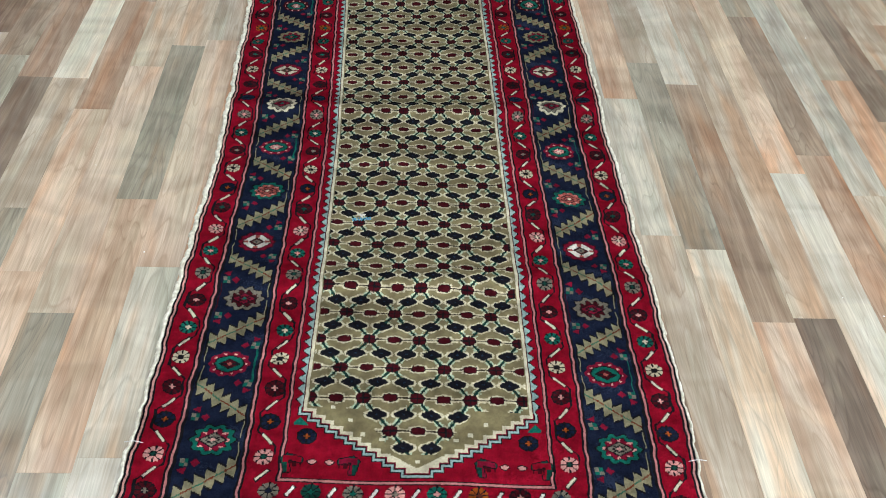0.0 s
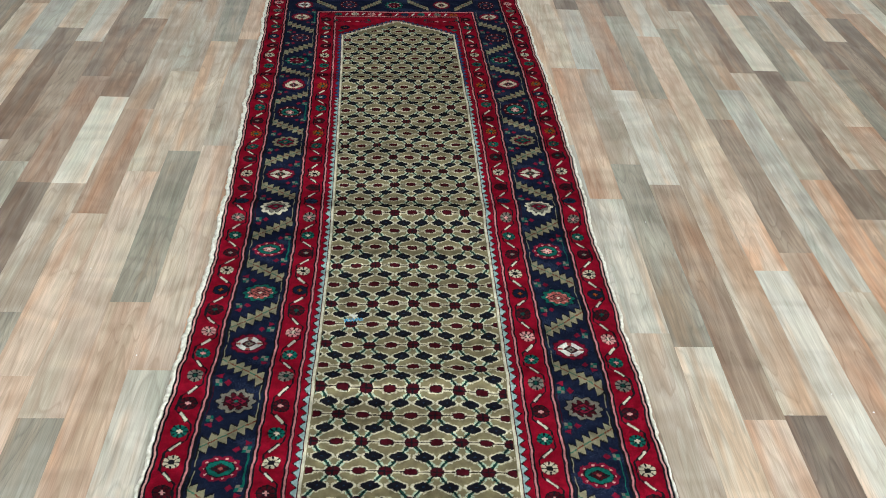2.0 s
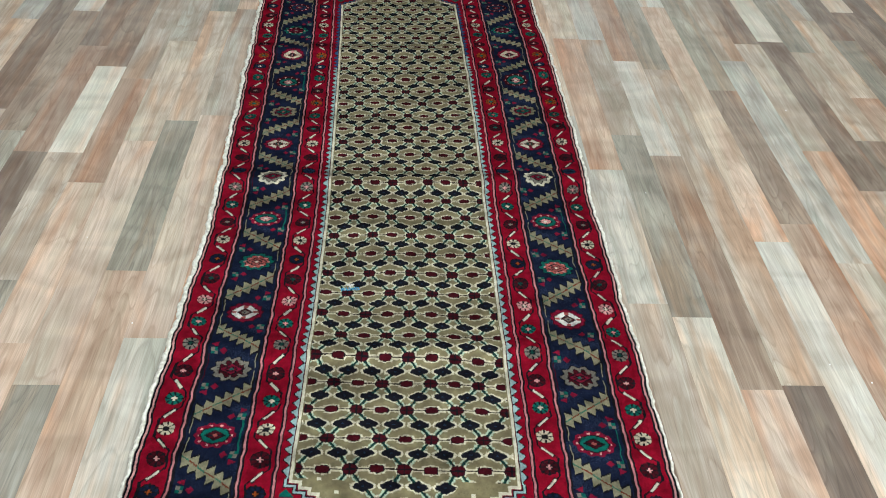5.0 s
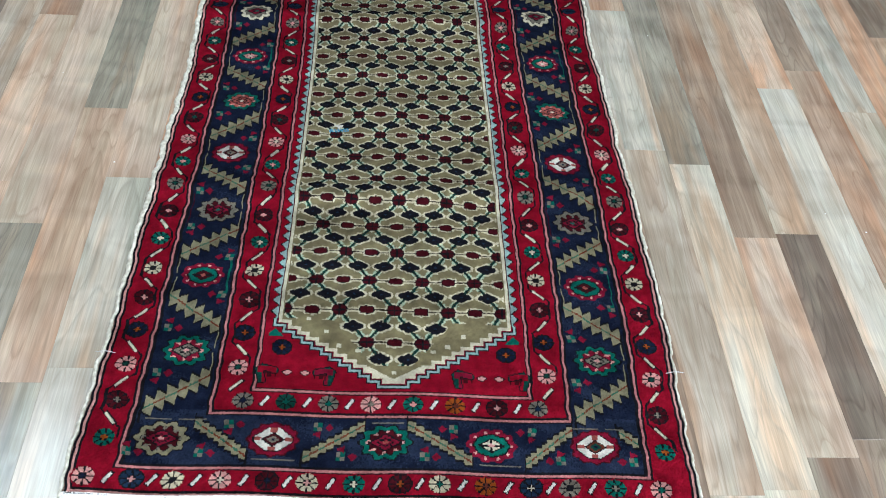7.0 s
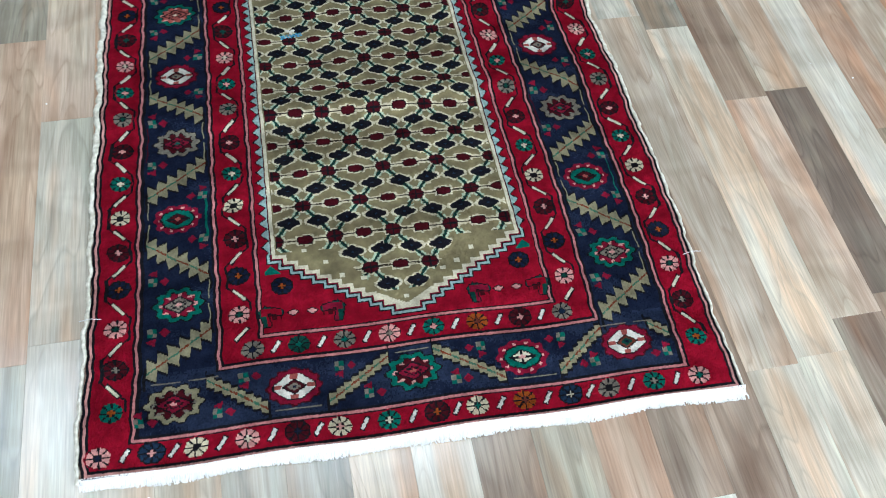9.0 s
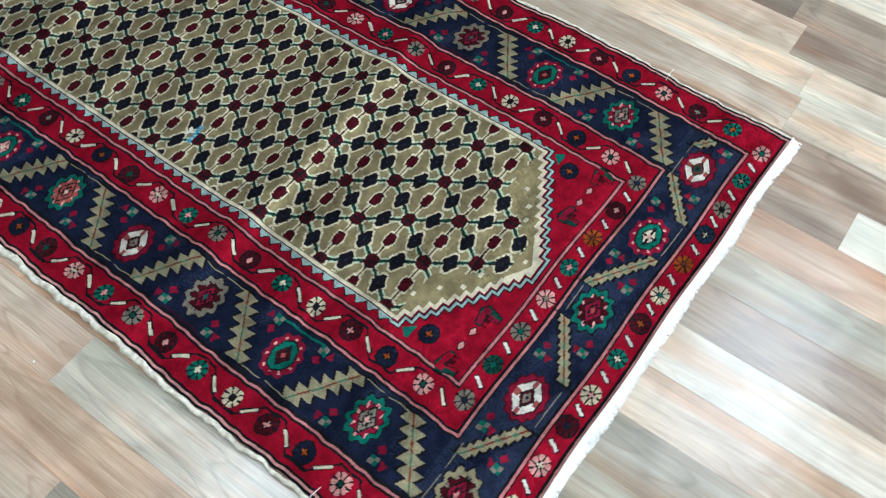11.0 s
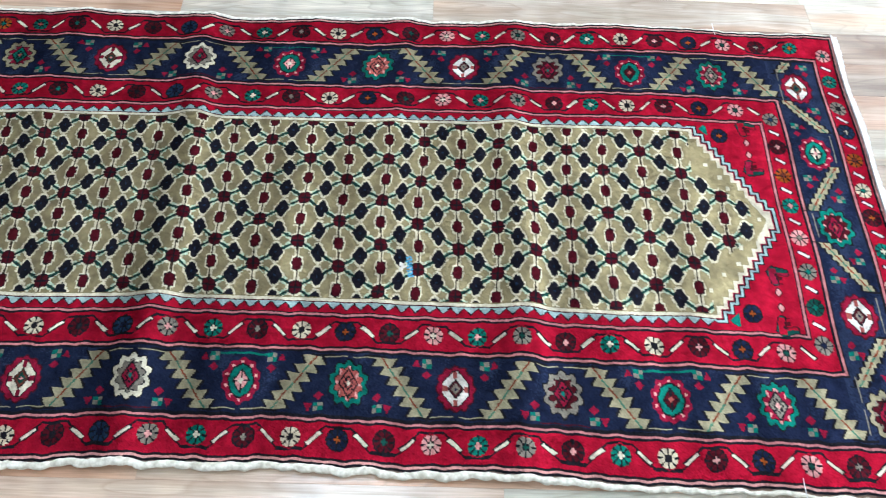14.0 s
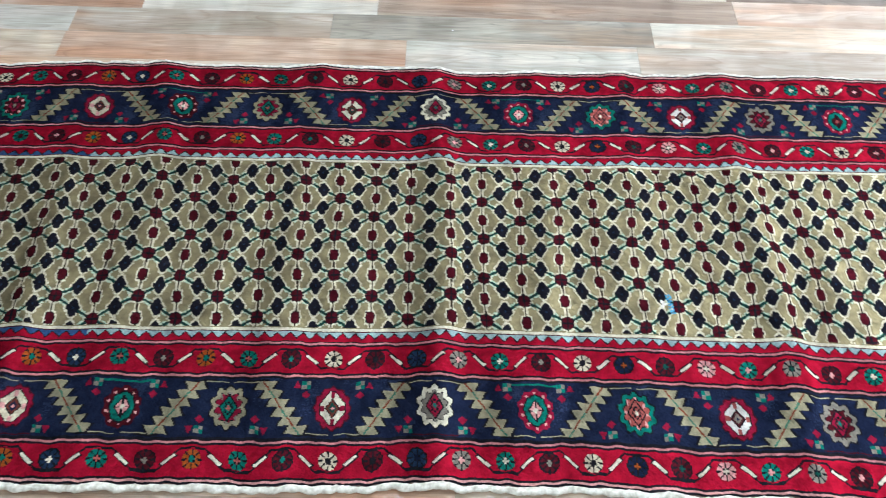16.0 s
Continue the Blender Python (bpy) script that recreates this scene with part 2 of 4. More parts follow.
def add_box(bm, x0, y0, z0, x1, y1, z1, bevel=0.0):
    vs = [bm.verts.new(p) for p in ((x0, y0, z0), (x1, y0, z0), (x1, y1, z0), (x0, y1, z0), (x0, y0, z1), (x1, y0, z1), (x1, y1, z1), (x0, y1, z1))]
    fs = [bm.faces.new([vs[i] for i in f]) for f in ((3, 2, 1, 0), (4, 5, 6, 7), (0, 1, 5, 4), (1, 2, 6, 5), (2, 3, 7, 6), (3, 0, 4, 7))]
    if bevel:
        bmesh.ops.bevel(bm, geom=list({e for f in fs for e in f.edges}), offset=bevel, segments=1, affect="EDGES")
    return bm


def box(*a, bevel=0.0):
    return add_box(bmesh.new(), *a, bevel=bevel)


def empty(name, **tags):
    return tagged(new(name), **tags)


# ---------------------------------------------------------------- room shell (outside the view)
X0, X1, Y0, Y1 = -3.6, 3.6, -3.2, 5.4
for nm, b in (("wall_west", (X0 - 0.1, Y0, 0, X0, Y1, CEILING)), ("wall_east", (X1, Y0, 0, X1 + 0.1, Y1, CEILING)),
              ("wall_north", (X0, Y1, 0, X1, Y1 + 0.1, CEILING))):
    tagged(part(nm, box(*b), WALL, None), "plain off-white painted room wall", "wall", kind="structure")
# a wide shop window in the wall beyond the near end of the rug
WX0, WX1, WZ0, WZ1 = -0.2, 3.4, 0.35, 2.40
ws = bmesh.new()
for b in ((X0, Y0 - 0.1, 0, WX0, Y0, CEILING), (WX1, Y0 - 0.1, 0, X1, Y0, CEILING), (WX0, Y0 - 0.1, 0, WX1, Y0, WZ0), (WX0, Y0 - 0.1, WZ1, WX1, Y0, CEILING)):
    add_box(ws, *b)
tagged(part("wall_south", ws, WALL, None), "plain off-white wall with a wide window", "wall", kind="structure")
window_1 = empty("window_1", label="wide clear shop window in a white frame", category="window", kind="structure")
wf = bmesh.new()
for b in ((WX0, WZ0, WX1, WZ0 + 0.05), (WX0, WZ1 - 0.05, WX1, WZ1), (WX0, WZ0 + 0.05, WX0 + 0.05, WZ1 - 0.05), (WX1 - 0.05, WZ0 + 0.05, WX1, WZ1 - 0.05), (1.57, WZ0 + 0.05, 1.63, WZ1 - 0.05)):
    add_box(wf, b[0], Y0 - 0.08, b[1], b[2], Y0 - 0.02, b[3])
part("window_frame", wf, METAL, window_1)
day = bpy.data.lights.new("window_daylight", "AREA")
day.shape, day.size, day.size_y, day.energy, day.color = "RECTANGLE", WX1 - WX0 - 0.1, WZ1 - WZ0 - 0.1, WINDOW_POWER, (0.95, 0.98, 1.0)
day_ob = new("window_daylight", day)
day_ob.matrix_basis = pose((WX0 + WX1) / 2, Y0 - 0.015, (WZ0 + WZ1) / 2, 90, 0, 0)
tagged(part("ceiling", box(X0, Y0, CEILING, X1, Y1, CEILING + 0.1), CEIL, None), "plain white painted ceiling", "ceiling", kind="structure")
panel = empty("ceiling_light", label="square white ceiling light panel, switched on", category="ceiling light", group="ceiling lights")
pf = bmesh.new()
for b in ((-0.32, -0.62, -0.03, 0.32, -0.60, 0), (-0.32, 0.60, -0.03, 0.32, 0.62, 0), (-0.32, -0.60, -0.03, -0.30, 0.60, 0), (0.30, -0.60, -0.03, 0.32, 0.60, 0)):
    add_box(pf, *b)
part("frame", pf, METAL, panel)
part("diffuser", box(-0.298, -0.598, -0.022, 0.298, 0.598, -0.004), LIGHT, panel, "glowing white diffuser")
for i, (px, py) in enumerate(PANELS):
    if i:
        copy_thing(panel, pose(px, py, CEILING - 0.003, 0, 0, 90))
    else:
        panel.matrix_basis = pose(px, py, CEILING - 0.003, 0, 0, 90)


# ---------------------------------------------------------------- rug: plan and surface
S_EDGE, V_NEAR, V_FAR = 0.477, -0.012, 2.668


def smooth(a, b, x):
    t = np.clip((x - a) / (b - a), 0, 1)
    return t * t * (3 - 2 * t)


def rug_place(s, v):
    """From the rug's own weave (s across, v along) to where the hand-woven, slightly skewed rug lies on the floor."""
    s, v = np.asarray(s, float), np.asarray(v, float)
    centre = 0.002 + 0.026 * v - 0.0143 * v * v - 0.005 * np.exp(-(v / 0.15) ** 2)
    wide = 1.0 + 0.022 * np.exp(-((v - 0.3) / 0.35) ** 2) - 0.014 * np.exp(-((v - 1.12) / 0.25) ** 2) + 0.012 * np.exp(-(v / 0.12) ** 2)
    skew = -0.025 + 0.097 * smooth(0.5, 1.9, v)
    edge = smooth(0.3, 0.49, np.abs(s)) * np.sign(s)
    x = centre + s * wide + edge * (0.0016 * np.sin(v * 19.0 + s * 3) + 0.0010 * np.sin(v * 43.0 + 1.3 * np.sign(s)))
    x = x + smooth(0.18, 0.24, np.abs(s)) * (0.0007 * np.sin(v * 71.0 + s * 21.0) + 0.0007 * np.sin(v * 127.0 - s * 33.0) + 0.0006 * np.sin(v * 211.0 + s * 9.0))
    y = v + s * skew + 0.0015 * np.sin(s * 23.0 + v * 2.0)
    return x, y


FOLDS = ((0.640, 0.0080, 0.030), (0.868, 0.0030, 0.022), (1.230, 0.0100, 0.030), (1.500, 0.0030, 0.035), (1.790, 0.0070, 0.032), (1.960, 0.0065, 0.028), (0.360, 0.0025, 0.03))


def rug_height(s, v):
    """Pile height, with the creases left where the rug was folded, and slack edges that lift a little."""
    s, v = np.asarray(s, float), np.asarray(v, float)
    z = np.full(np.broadcast(s, v).shape, 0.0095)
    for v0, h, w in FOLDS:
        d = v - v0 - 0.012 * np.sin(s * 7.0 + v0 * 9.0)
        z = z + 1.6 * h * np.exp(-(d / np.where(d > 0, w * 1.4, w * 0.85)) ** 2) * (0.75 + 0.25 * np.cos(s * 5.0 + v0 * 20))
    left = smooth(0.36, 0.477, -s)
    right = smooth(0.38, 0.477, s)
    z = z + left * (0.0022 + 0.0022 * np.sin(v * 11.0 + 0.6) + 0.0015 * np.sin(v * 27.0))
    z = z + right * (0.0015 + 0.002 * np.sin(v * 13.0 + 2.0) + 0.0015 * np.sin(v * 31.0))
    z = z + 0.0012 * np.sin(v * 17.0 + s * 4.0) * np.cos(s * 9.0 - v * 3.0)
    return z


# ---------------------------------------------------------------- rug: the design, knot by knot
DS, DV = 0.0019, 0.0021
NS, NV = int(round(2 * S_EDGE / DS)), int(round((V_FAR - V_NEAR) / DV))
s_line = -S_EDGE + (np.arange(NS) + 0.5) * (2 * S_EDGE / NS)
v_line = V_NEAR + (np.arange(NV) + 0.5) * ((V_FAR - V_NEAR) / NV)
SS, VV = np.meshgrid(s_line, v_line)
knot = np.zeros((NV, NS), np.int16)
piece = np.zeros((NV, NS), np.int32)
PIECES = ["field", "main_border", "inner_guard_border", "outer_guard_border", "spandrel"]
PIECE_LABELS = {"field": "olive wool field with a lattice of navy and red flowers", "main_border": "navy wool main border",
                "inner_guard_border": "red wool inner guard border", "outer_guard_border": "red wool outer guard border",
                "spandrel": "plain crimson wool corner ground", "rosette": "", "serrated_leaf": "beige serrated leaf woven on navy",
                "guard_flower": ""}
K = YARN_INDEX
rng_knots = np.random.default_rng(11)

# nested frames: layer number by distance from the sides and from both ends
LAYERS = np.arange(16.0)
SIDE = np.array([0, .0038, .0077, .0112, .0640, .0680, .0719, .0770, .1820, .1869, .1908, .1947, .2445, .2484, .2523, .2555])
NEAR = np.array([0, .003, .0071, .0095, .0450, .0472, .0512, .0537, .140, .1438, .1478, .1502, .1850, .1876, .1916, .1940])
FAR = np.array([0, .003, .007, .009, .0365, .0385, .0440, .0475, .160, .1640, .1700, .173, .2030, .206, .211, .214])


def layer(s, v):
    return np.minimum(np.minimum(np.interp(S_EDGE - np.abs(s), SIDE, LAYERS), np.interp(v - V_NEAR, NEAR, LAYERS)), np.interp(V_FAR - v, FAR, LAYERS))


BAND = ("black", "pink", "black", "red", "black", "rose", "black", "navy", "black", "rose", "black", "red", "black", "rose", "black", "red")
lay = np.floor(layer(SS, VV) + 1e-6).astype(int).clip(0, 15)
knot[:] = np.array([K[b] for b in BAND], np.int16)[lay]
piece[:] = np.array([3, 3, 3, 3, 3, 1, 1, 1, 1, 1, 2, 2, 2, 2, 4, 4], np.int32)[lay]

worn = np.sin(SS * 21 + 1) + np.sin(SS * 47 + VV * 60) + np.sin(VV * 90 + SS * 11) + 2.2 * (VV < 0.14) + 0.8 * (VV > 2.48)
knot[(knot == K["navy"]) & (worn + rng_knots.normal(0, 0.5, SS.shape) > 2.0)] = K["slate"]
# the field: a long hexagon with stepped ends
FIELD, APEX_N, CORNER_N, APEX_F, CORNER_F = 0.1955, 0.198, 0.326, 2.415, 2.295


def stepped(a, n=0.0105):
    return np.floor(a / n) * n


def field_dist(s, v):
    a = np.clip(np.abs(s) / 0.2, 0, 1)
    lo = APEX_N + (CORNER_N - APEX_N) * a ** 1.05
    hi = APEX_F - (APEX_F - CORNER_F) * a ** 1.05
    return np.maximum(np.abs(s) - FIELD, np.maximum((lo - v), (v - hi)) * 0.84)


fd = field_dist(SS, VV)
STEP = 0.0165
fd_step = np.where((VV > CORNER_N) & (VV < CORNER_F), fd, field_dist(stepped(np.abs(SS) + 0.003, STEP) + STEP / 2, VV))
inside = lay >= 15
on_side = (VV > CORNER_N - 0.004) & (VV < CORNER_F + 0.004) & (np.abs(SS) > 0.19)
tooth = np.abs(((VV / 0.0225) % 1) * 2 - 1)
core = inside & (np.where(on_side, fd, fd_step) < 0.0)


def grown(mask, k):
    """The mask and all knots within k of it, so that a stepped outline stays unbroken."""
    out = mask.copy()
    for _ in range(k):
        wide = out.copy()
        wide[1:] |= out[:-1]
        wide[:-1] |= out[1:]
        out = wide.copy()
        out[:, 1:] |= wide[:, :-1]
        out[:, :-1] |= wide[:, 1:]
    return out & inside


rim_of = [grown(core, k) for k in range(10)]
ends = ~on_side
for k, c in ((8, "black"), (7, "lightblue"), (5, "black"), (4, "cerise"), (3, "cream")):
    knot[rim_of[k] & ends] = K[c]
reach = 0.0082 + 0.0120 * tooth
knot[inside & on_side & (fd < reach + 0.0026)] = K["black"]
knot[inside & on_side & (fd < reach)] = K["lightblue"]
knot[inside & on_side & (fd < 0.0078)] = K["darkred"]
knot[inside & on_side & (fd < 0.0050)] = K["cream"]
knot[(knot == K["lightblue"]) & (VV > 1.88 + 0.04 * np.sin(SS * 9)) & inside] = K["steel"]
knot[core] = K["olive"]
piece[np.where(on_side, inside & (fd < reach + 0.0026), rim_of[8])] = 0

# lattice of crosses, lozenges and navy blossoms
# rows are counted from the first full one at the near end; their spacing and drift are those of a hand-tied rug
ROWS = np.arange(-3, 33)
ROW_V = np.array([.140, .209, .278, .346, .415, .4845, .551, .6145, .678, .746, .813, .875, .946, 1.0135, 1.085, 1.155, 1.214, 1.292, 1.358, 1.427,
                  1.491, 1.559, 1.629, 1.699, 1.7655, 1.838, 1.911, 1.973, 2.050, 2.121, 2.191, 2.2635, 2.334, 2.405, 2.476, 2.547])
r_of = np.interp(VV, ROW_V, ROWS)
pitch_v = np.interp(r_of, ROWS, np.gradient(ROW_V))
PITCH = np.interp(r_of, (0, 4, 8, 12, 16, 18, 22, 26), (.0478, .0470, .0470, .0459, .0454, .0459, .0464, .0456))
drift = np.interp(r_of, (0, 2, 4, 6, 8, 12, 16, 18, 22, 26, 29), (-.002, -.001, .0015, .005, .0079, .0078, .0090, .0070, .0042, .0037, .0025))
a_of = (SS - drift) / PITCH + 0.03 * np.sin(r_of * 2.3 + 1)
r_of = r_of + 0.03 * np.sin(a_of * 1.3 + r_of * 0.7)
na, nr = np.round(a_of), np.round(r_of)
dx, dy = (a_of - na) * PITCH, (r_of - nr) * pitch_v
is_cross = ((na + nr) % 2) == 0
ha, hr = np.floor(a_of) + 0.5, np.floor(r_of) + 0.5
hx, hy = (a_of - ha) * PITCH, (r_of - hr) * pitch_v
# a navy blossom stands where a diagonal from cross to cross is halfway, and on it alone
p_d = np.abs((a_of + r_of) / 2 - np.round((a_of + r_of) / 2)) * 2 * 0.0388
q_d = np.abs((a_of - r_of) / 2 - np.round((a_of - r_of) / 2)) * 2 * 0.0388
diag = np.minimum(p_d, q_d)
ang = np.arctan2(hy, hx)
nav = np.hypot(hx * 0.74, hy * 1.10) / (1 + 0.12 * np.cos(4 * ang))
oct_x = np.maximum(np.abs(dx) * 0.84, np.abs(dy)) + 0.36 * np.minimum(np.abs(dx), np.abs(dy))
loz = np.maximum(np.abs(dx) * 0.80, np.abs(dy) * 1.22) + 0.30 * np.minimum(np.abs(dx), np.abs(dy))
bar = np.where(np.abs(dx) > 0.004, np.abs(dy), 1.0)
solid = np.minimum(nav - 0.0114, np.where(is_cross, oct_x - 0.0116, loz - 0.0104))
lattice = core & (fd < -0.002) & (VV > 0.232) & ~((VV < 0.325) & (np.abs(SS + 0.003) > 0.047 * (2.05 - (0.315 - VV) * 16))) & ~((VV > CORNER_F + 0.02) & (fd > -0.022))
ragged = rng_knots.normal(0, 0.0004, SS.shape)
solid, diag, bar = solid + ragged, diag + ragged, bar + ragged * 0.3
knot[lattice & (diag < 0.0062) & (np.sin(SS * 620 - VV * 540) + np.sin(VV * 410) > -0.9)] = K["mint"]
knot[lattice & (bar < 0.0044)] = K["ivory"]
knot[lattice & (solid < 0.0038)] = K["ivory"]
knot[lattice & (solid < 0.0034) & (np.sin(SS * 900) + np.sin(VV * 1100) > 0.2)] = K["cream"]
knot[lattice & (bar < 0.0013)] = K["umber"]
knot[lattice & (diag < 0.0026)] = K["darkgreen"]
knot[lattice & (diag < 0.0026) & (np.sin(SS * 1150 + VV * 700) > 0.35)] = K["black"]
knot[lattice & (solid < 0.0006)] = K["black"]
knot[lattice & (nav < 0.0106)] = K["indigo"]
knot[lattice & (nav < 0.0018)] = K["blue"]
knot[lattice & is_cross & (oct_x < 0.0112)] = K["darkred"]
knot[lattice & is_cross & (oct_x < 0.0112) & (np.minimum(np.abs(dx), np.abs(dy)) < 0.0014)] = K["black"]
knot[lattice & ~is_cross & (loz < 0.0098)] = K["darkred"]
# a worn place where the white warps show, with a few blue repair knots
wx, wy = SS + 0.128, VV - 0.838
knot[core & (np.hypot(wx, wy * 1.3) < 0.0072 + 0.003 * np.sin(np.arctan2(wy, wx) * 3))] = K["white"]
knot[core & (np.abs(wy + 0.0125 - wx * 0.12) < 0.0048) & (np.abs(wx) < 0.021) & (np.sin(SS * 900 + VV * 500) > -0.5)] = K["skyblue"]
knot[core & (VV < 0.23) & (fd > -0.006) & (np.abs(SS) < 0.05)] = K["cream"]
for ds, dv in ((-0.118, 0.300), (-0.062, 0.262), (0.118, 0.297), (0.066, 0.262), (-0.095, 0.272), (0.09, 0.274), (0.0, 0.218), (-0.15, 0.325)):
    knot[core & (np.abs(SS - ds) < 0.0045) & (np.abs(VV - dv) < 0.004)] = K["cream"]


def window(s0, v0, rs, rv):
    j0, j1 = np.searchsorted(s_line, (s0 - rs, s0 + rs))
    i0, i1 = np.searchsorted(v_line, (v0 - rv, v0 + rv))
    sl = (slice(i0, i1), slice(j0, j1))
    return sl, SS[sl] - s0, VV[sl] - v0


def new_piece(name):
    PIECES.append(name)
    return len(PIECES) - 1


def paint(sl, mask, colour, number=None):
    knot[sl][mask] = K[colour]
    if number is not None:
        piece[sl][mask] = number


def stamp_flower(s0, v0, rs, rv, petal, heart, turn=0.0):
    """An eight-petalled guard flower with a dark ring round it."""
    sl, X, Y = window(s0, v0, rs * 1.5, rv * 1.5)
    n = new_piece("guard_flower")
    r, th = np.hypot(X / rs, Y / rv), np.arctan2(Y / rv, X / rs) + turn
    paint(sl, r < 1.14, "red" if petal not in ("darkred", "navy", "blue") else "black", n)
    paint(sl, r < 1.0, petal, n)
    cut = np.abs(np.sin(4 * th)) < 0.42
    paint(sl, (r < 1.06) & (r > 0.36) & cut, "black", n)
    paint(sl, r < 0.36, "black", n)
    paint(sl, (r < 0.34) & ((np.abs(X) < 0.0017) | (np.abs(Y) < 0.0017)), heart, n)


def stamp_dash(s0, v0, ls, lv, colour="cream"):
    """A short slanting bud between two guard flowers, with a black edge."""
    sl, X, Y = window(s0, v0, abs(ls) + 0.012, abs(lv) + 0.012)
    length = math.hypot(ls, lv)
    t = (X * ls + Y * lv) / length
    q = np.abs(X * -lv + Y * ls) / length
    paint(sl, (np.abs(t) < length + 0.0025) & (q < 0.0041), "black")
    paint(sl, (np.abs(t) < length) & (q < 0.0024), colour)


def stamp_rosette(s0, v0, kind, rs=0.039, rv=0.031):
    shape, c1, c2, c3, c4 = kind
    sl, X, Y = window(s0, v0, rs * 1.35, rv * 1.35)
    n = new_piece("rosette")
    th = np.arctan2(Y / rv, X / rs)
    r = np.hypot(X / rs, Y / rv)
    if shape == "scallop":
        lobe = r / (0.92 + 0.09 * np.cos(10 * th))
        paint(sl, lobe < 1.08, "black", n)
        paint(sl, lobe < 1.0, c1, n)
        paint(sl, lobe < 0.76, "black", n)
        paint(sl, lobe < 0.71, c2, n)
        dots = (np.abs(lobe - 0.66) < 0.085) & (np.cos(8 * th + 0.4) > 0.62)
        paint(sl, dots, "pink" if c1 == "green" else "grey", n)
        d = np.abs(X / rs) * 0.86 + np.abs(Y / rv) * 1.12
        paint(sl, d < 0.58, "black", n)
        paint(sl, d < 0.48, c3, n)
        paint(sl, (d < 0.50) & (np.abs(np.abs(X / rs) - np.abs(Y / rv) * 1.2) < 0.045), "black", n)
        paint(sl, (d < 0.30) & (d > 0.22), "black", n)
        paint(sl, d < 0.13, c4, n)
    elif shape == "disc":
        lobe = r / (0.95 + 0.06 * np.cos(10 * th))
        paint(sl, lobe < 1.0, c1, n)
        paint(sl, (np.abs(lobe - 0.76) < 0.07) & (np.cos(10 * th) > 0.70), "pink", n)
        o = np.maximum(np.abs(X / rs) * 0.92, np.abs(Y / rv)) + 0.42 * np.minimum(np.abs(X / rs), np.abs(Y / rv))
        paint(sl, o < 0.70, "black", n)
        paint(sl, o < 0.63, c2, n)
        d = np.abs(X / rs) * 0.9 + np.abs(Y / rv) * 1.1
        paint(sl, d < 0.48, "black", n)
        paint(sl, d < 0.40, c3, n)
        paint(sl, (d < 0.48) & ((np.abs(X / rs) < 0.035) | (np.abs(Y / rv) < 0.045)), "black", n)
        paint(sl, d < 0.14, c4, n)
    else:
        lobe = r / (0.97 + 0.05 * np.cos(12 * th))
        paint(sl, lobe < 1.0, "darkred", n)
        paint(sl, lobe < 0.93, "cerise", n)
        # four slanting white bars set as a lozenge, blunt at its points, round a small dark heart
        ax, ay = np.abs(X / rs), np.abs(Y / rv)
        o = np.maximum((ax + ay) * 0.93, np.maximum(ax * 1.10, ay * 1.25))
        paint(sl, o < 0.86, "black", n)
        paint(sl, o < 0.80, c2, n)
        paint(sl, (o < 0.80) & (o > 0.50) & ((ax < 0.13) | (ay < 0.11)), c1 if c1 != "darkred" else "pink", n)
        d = ax * 0.95 + ay * 1.05
        paint(sl, d < 0.44, "black", n)
        paint(sl, d < 0.36, "brown" if c3 != "grey" else "darkred", n)
        paint(sl, d < 0.24, c3, n)
        paint(sl, d < 0.09, c4, n)


def stamp_leaf(s0, v0, ls, lv, teeth=6, body=0.0042, tip=0.0155):
    """A straight leaf with saw-edged sides and a two-coloured rib; (ls, lv) is half its length."""
    sl, X, Y = window(s0, v0, abs(ls) + 0.03, abs(lv) + 0.03)
    n = new_piece("serrated_leaf")
    length = math.hypot(ls, lv)
    t = (X * ls + Y * lv) / length
    q = (X * -lv + Y * ls) / length
    # the teeth step across the border, so they follow s rather than the leaf's own axis
    ph = (X / abs(ls) + 1) / 2 * teeth
    saw = np.where(q * lv * ls > 0, 1 - (ph % 1), ph % 1)
    half = body + tip * saw
    inside_leaf = (np.abs(X) < abs(ls)) & (np.abs(q) < half)
    rim = (np.abs(X) < abs(ls) + 0.003) & (np.abs(q) < half + 0.0035)
    paint(sl, rim, "black", n)
    paint(sl, inside_leaf, "beige", n)
    rib = inside_leaf & (np.abs(q) < 0.00145)
    paint(sl, rib, "rust", n)
    paint(sl, rib & ((ph % 2) < 0.9), "sage", n)


def stamp_rect(s0, s1, v0, v1, colour):
    m = (SS > min(s0, s1)) & (SS < max(s0, s1)) & (VV > min(v0, v1)) & (VV < max(v0, v1))
    knot[m] = K[colour]


def stamp_corner_sprig(s0, v0, to_s, to_v, light="grey"):
    """A little chequered green and white blossom with two red buds, tucked into a corner of the navy ground."""
    for ax, ay, c in ((-1, -1, "green"), (1, -1, light), (-1, 1, light), (1, 1, "green")):
        sl, X, Y = window(s0 + ax * 0.0036, v0 + ay * 0.0036, 0.0037, 0.0037)
        paint(sl, np.abs(X) < 1, c)
    sl, X, Y = window(s0 + to_s * 0.018, v0, 0.008, 0.007)
    paint(sl, np.abs(X) + np.abs(Y) < 0.0075, "cerise")
    sl, X, Y = window(s0 - to_s * 0.001, v0 + to_v * 0.0155, 0.008, 0.0075)
    paint(sl, (np.abs(X) < 0.0065) & (np.abs(Y) < 0.0035 + X * to_s * 0.45), "cerise")


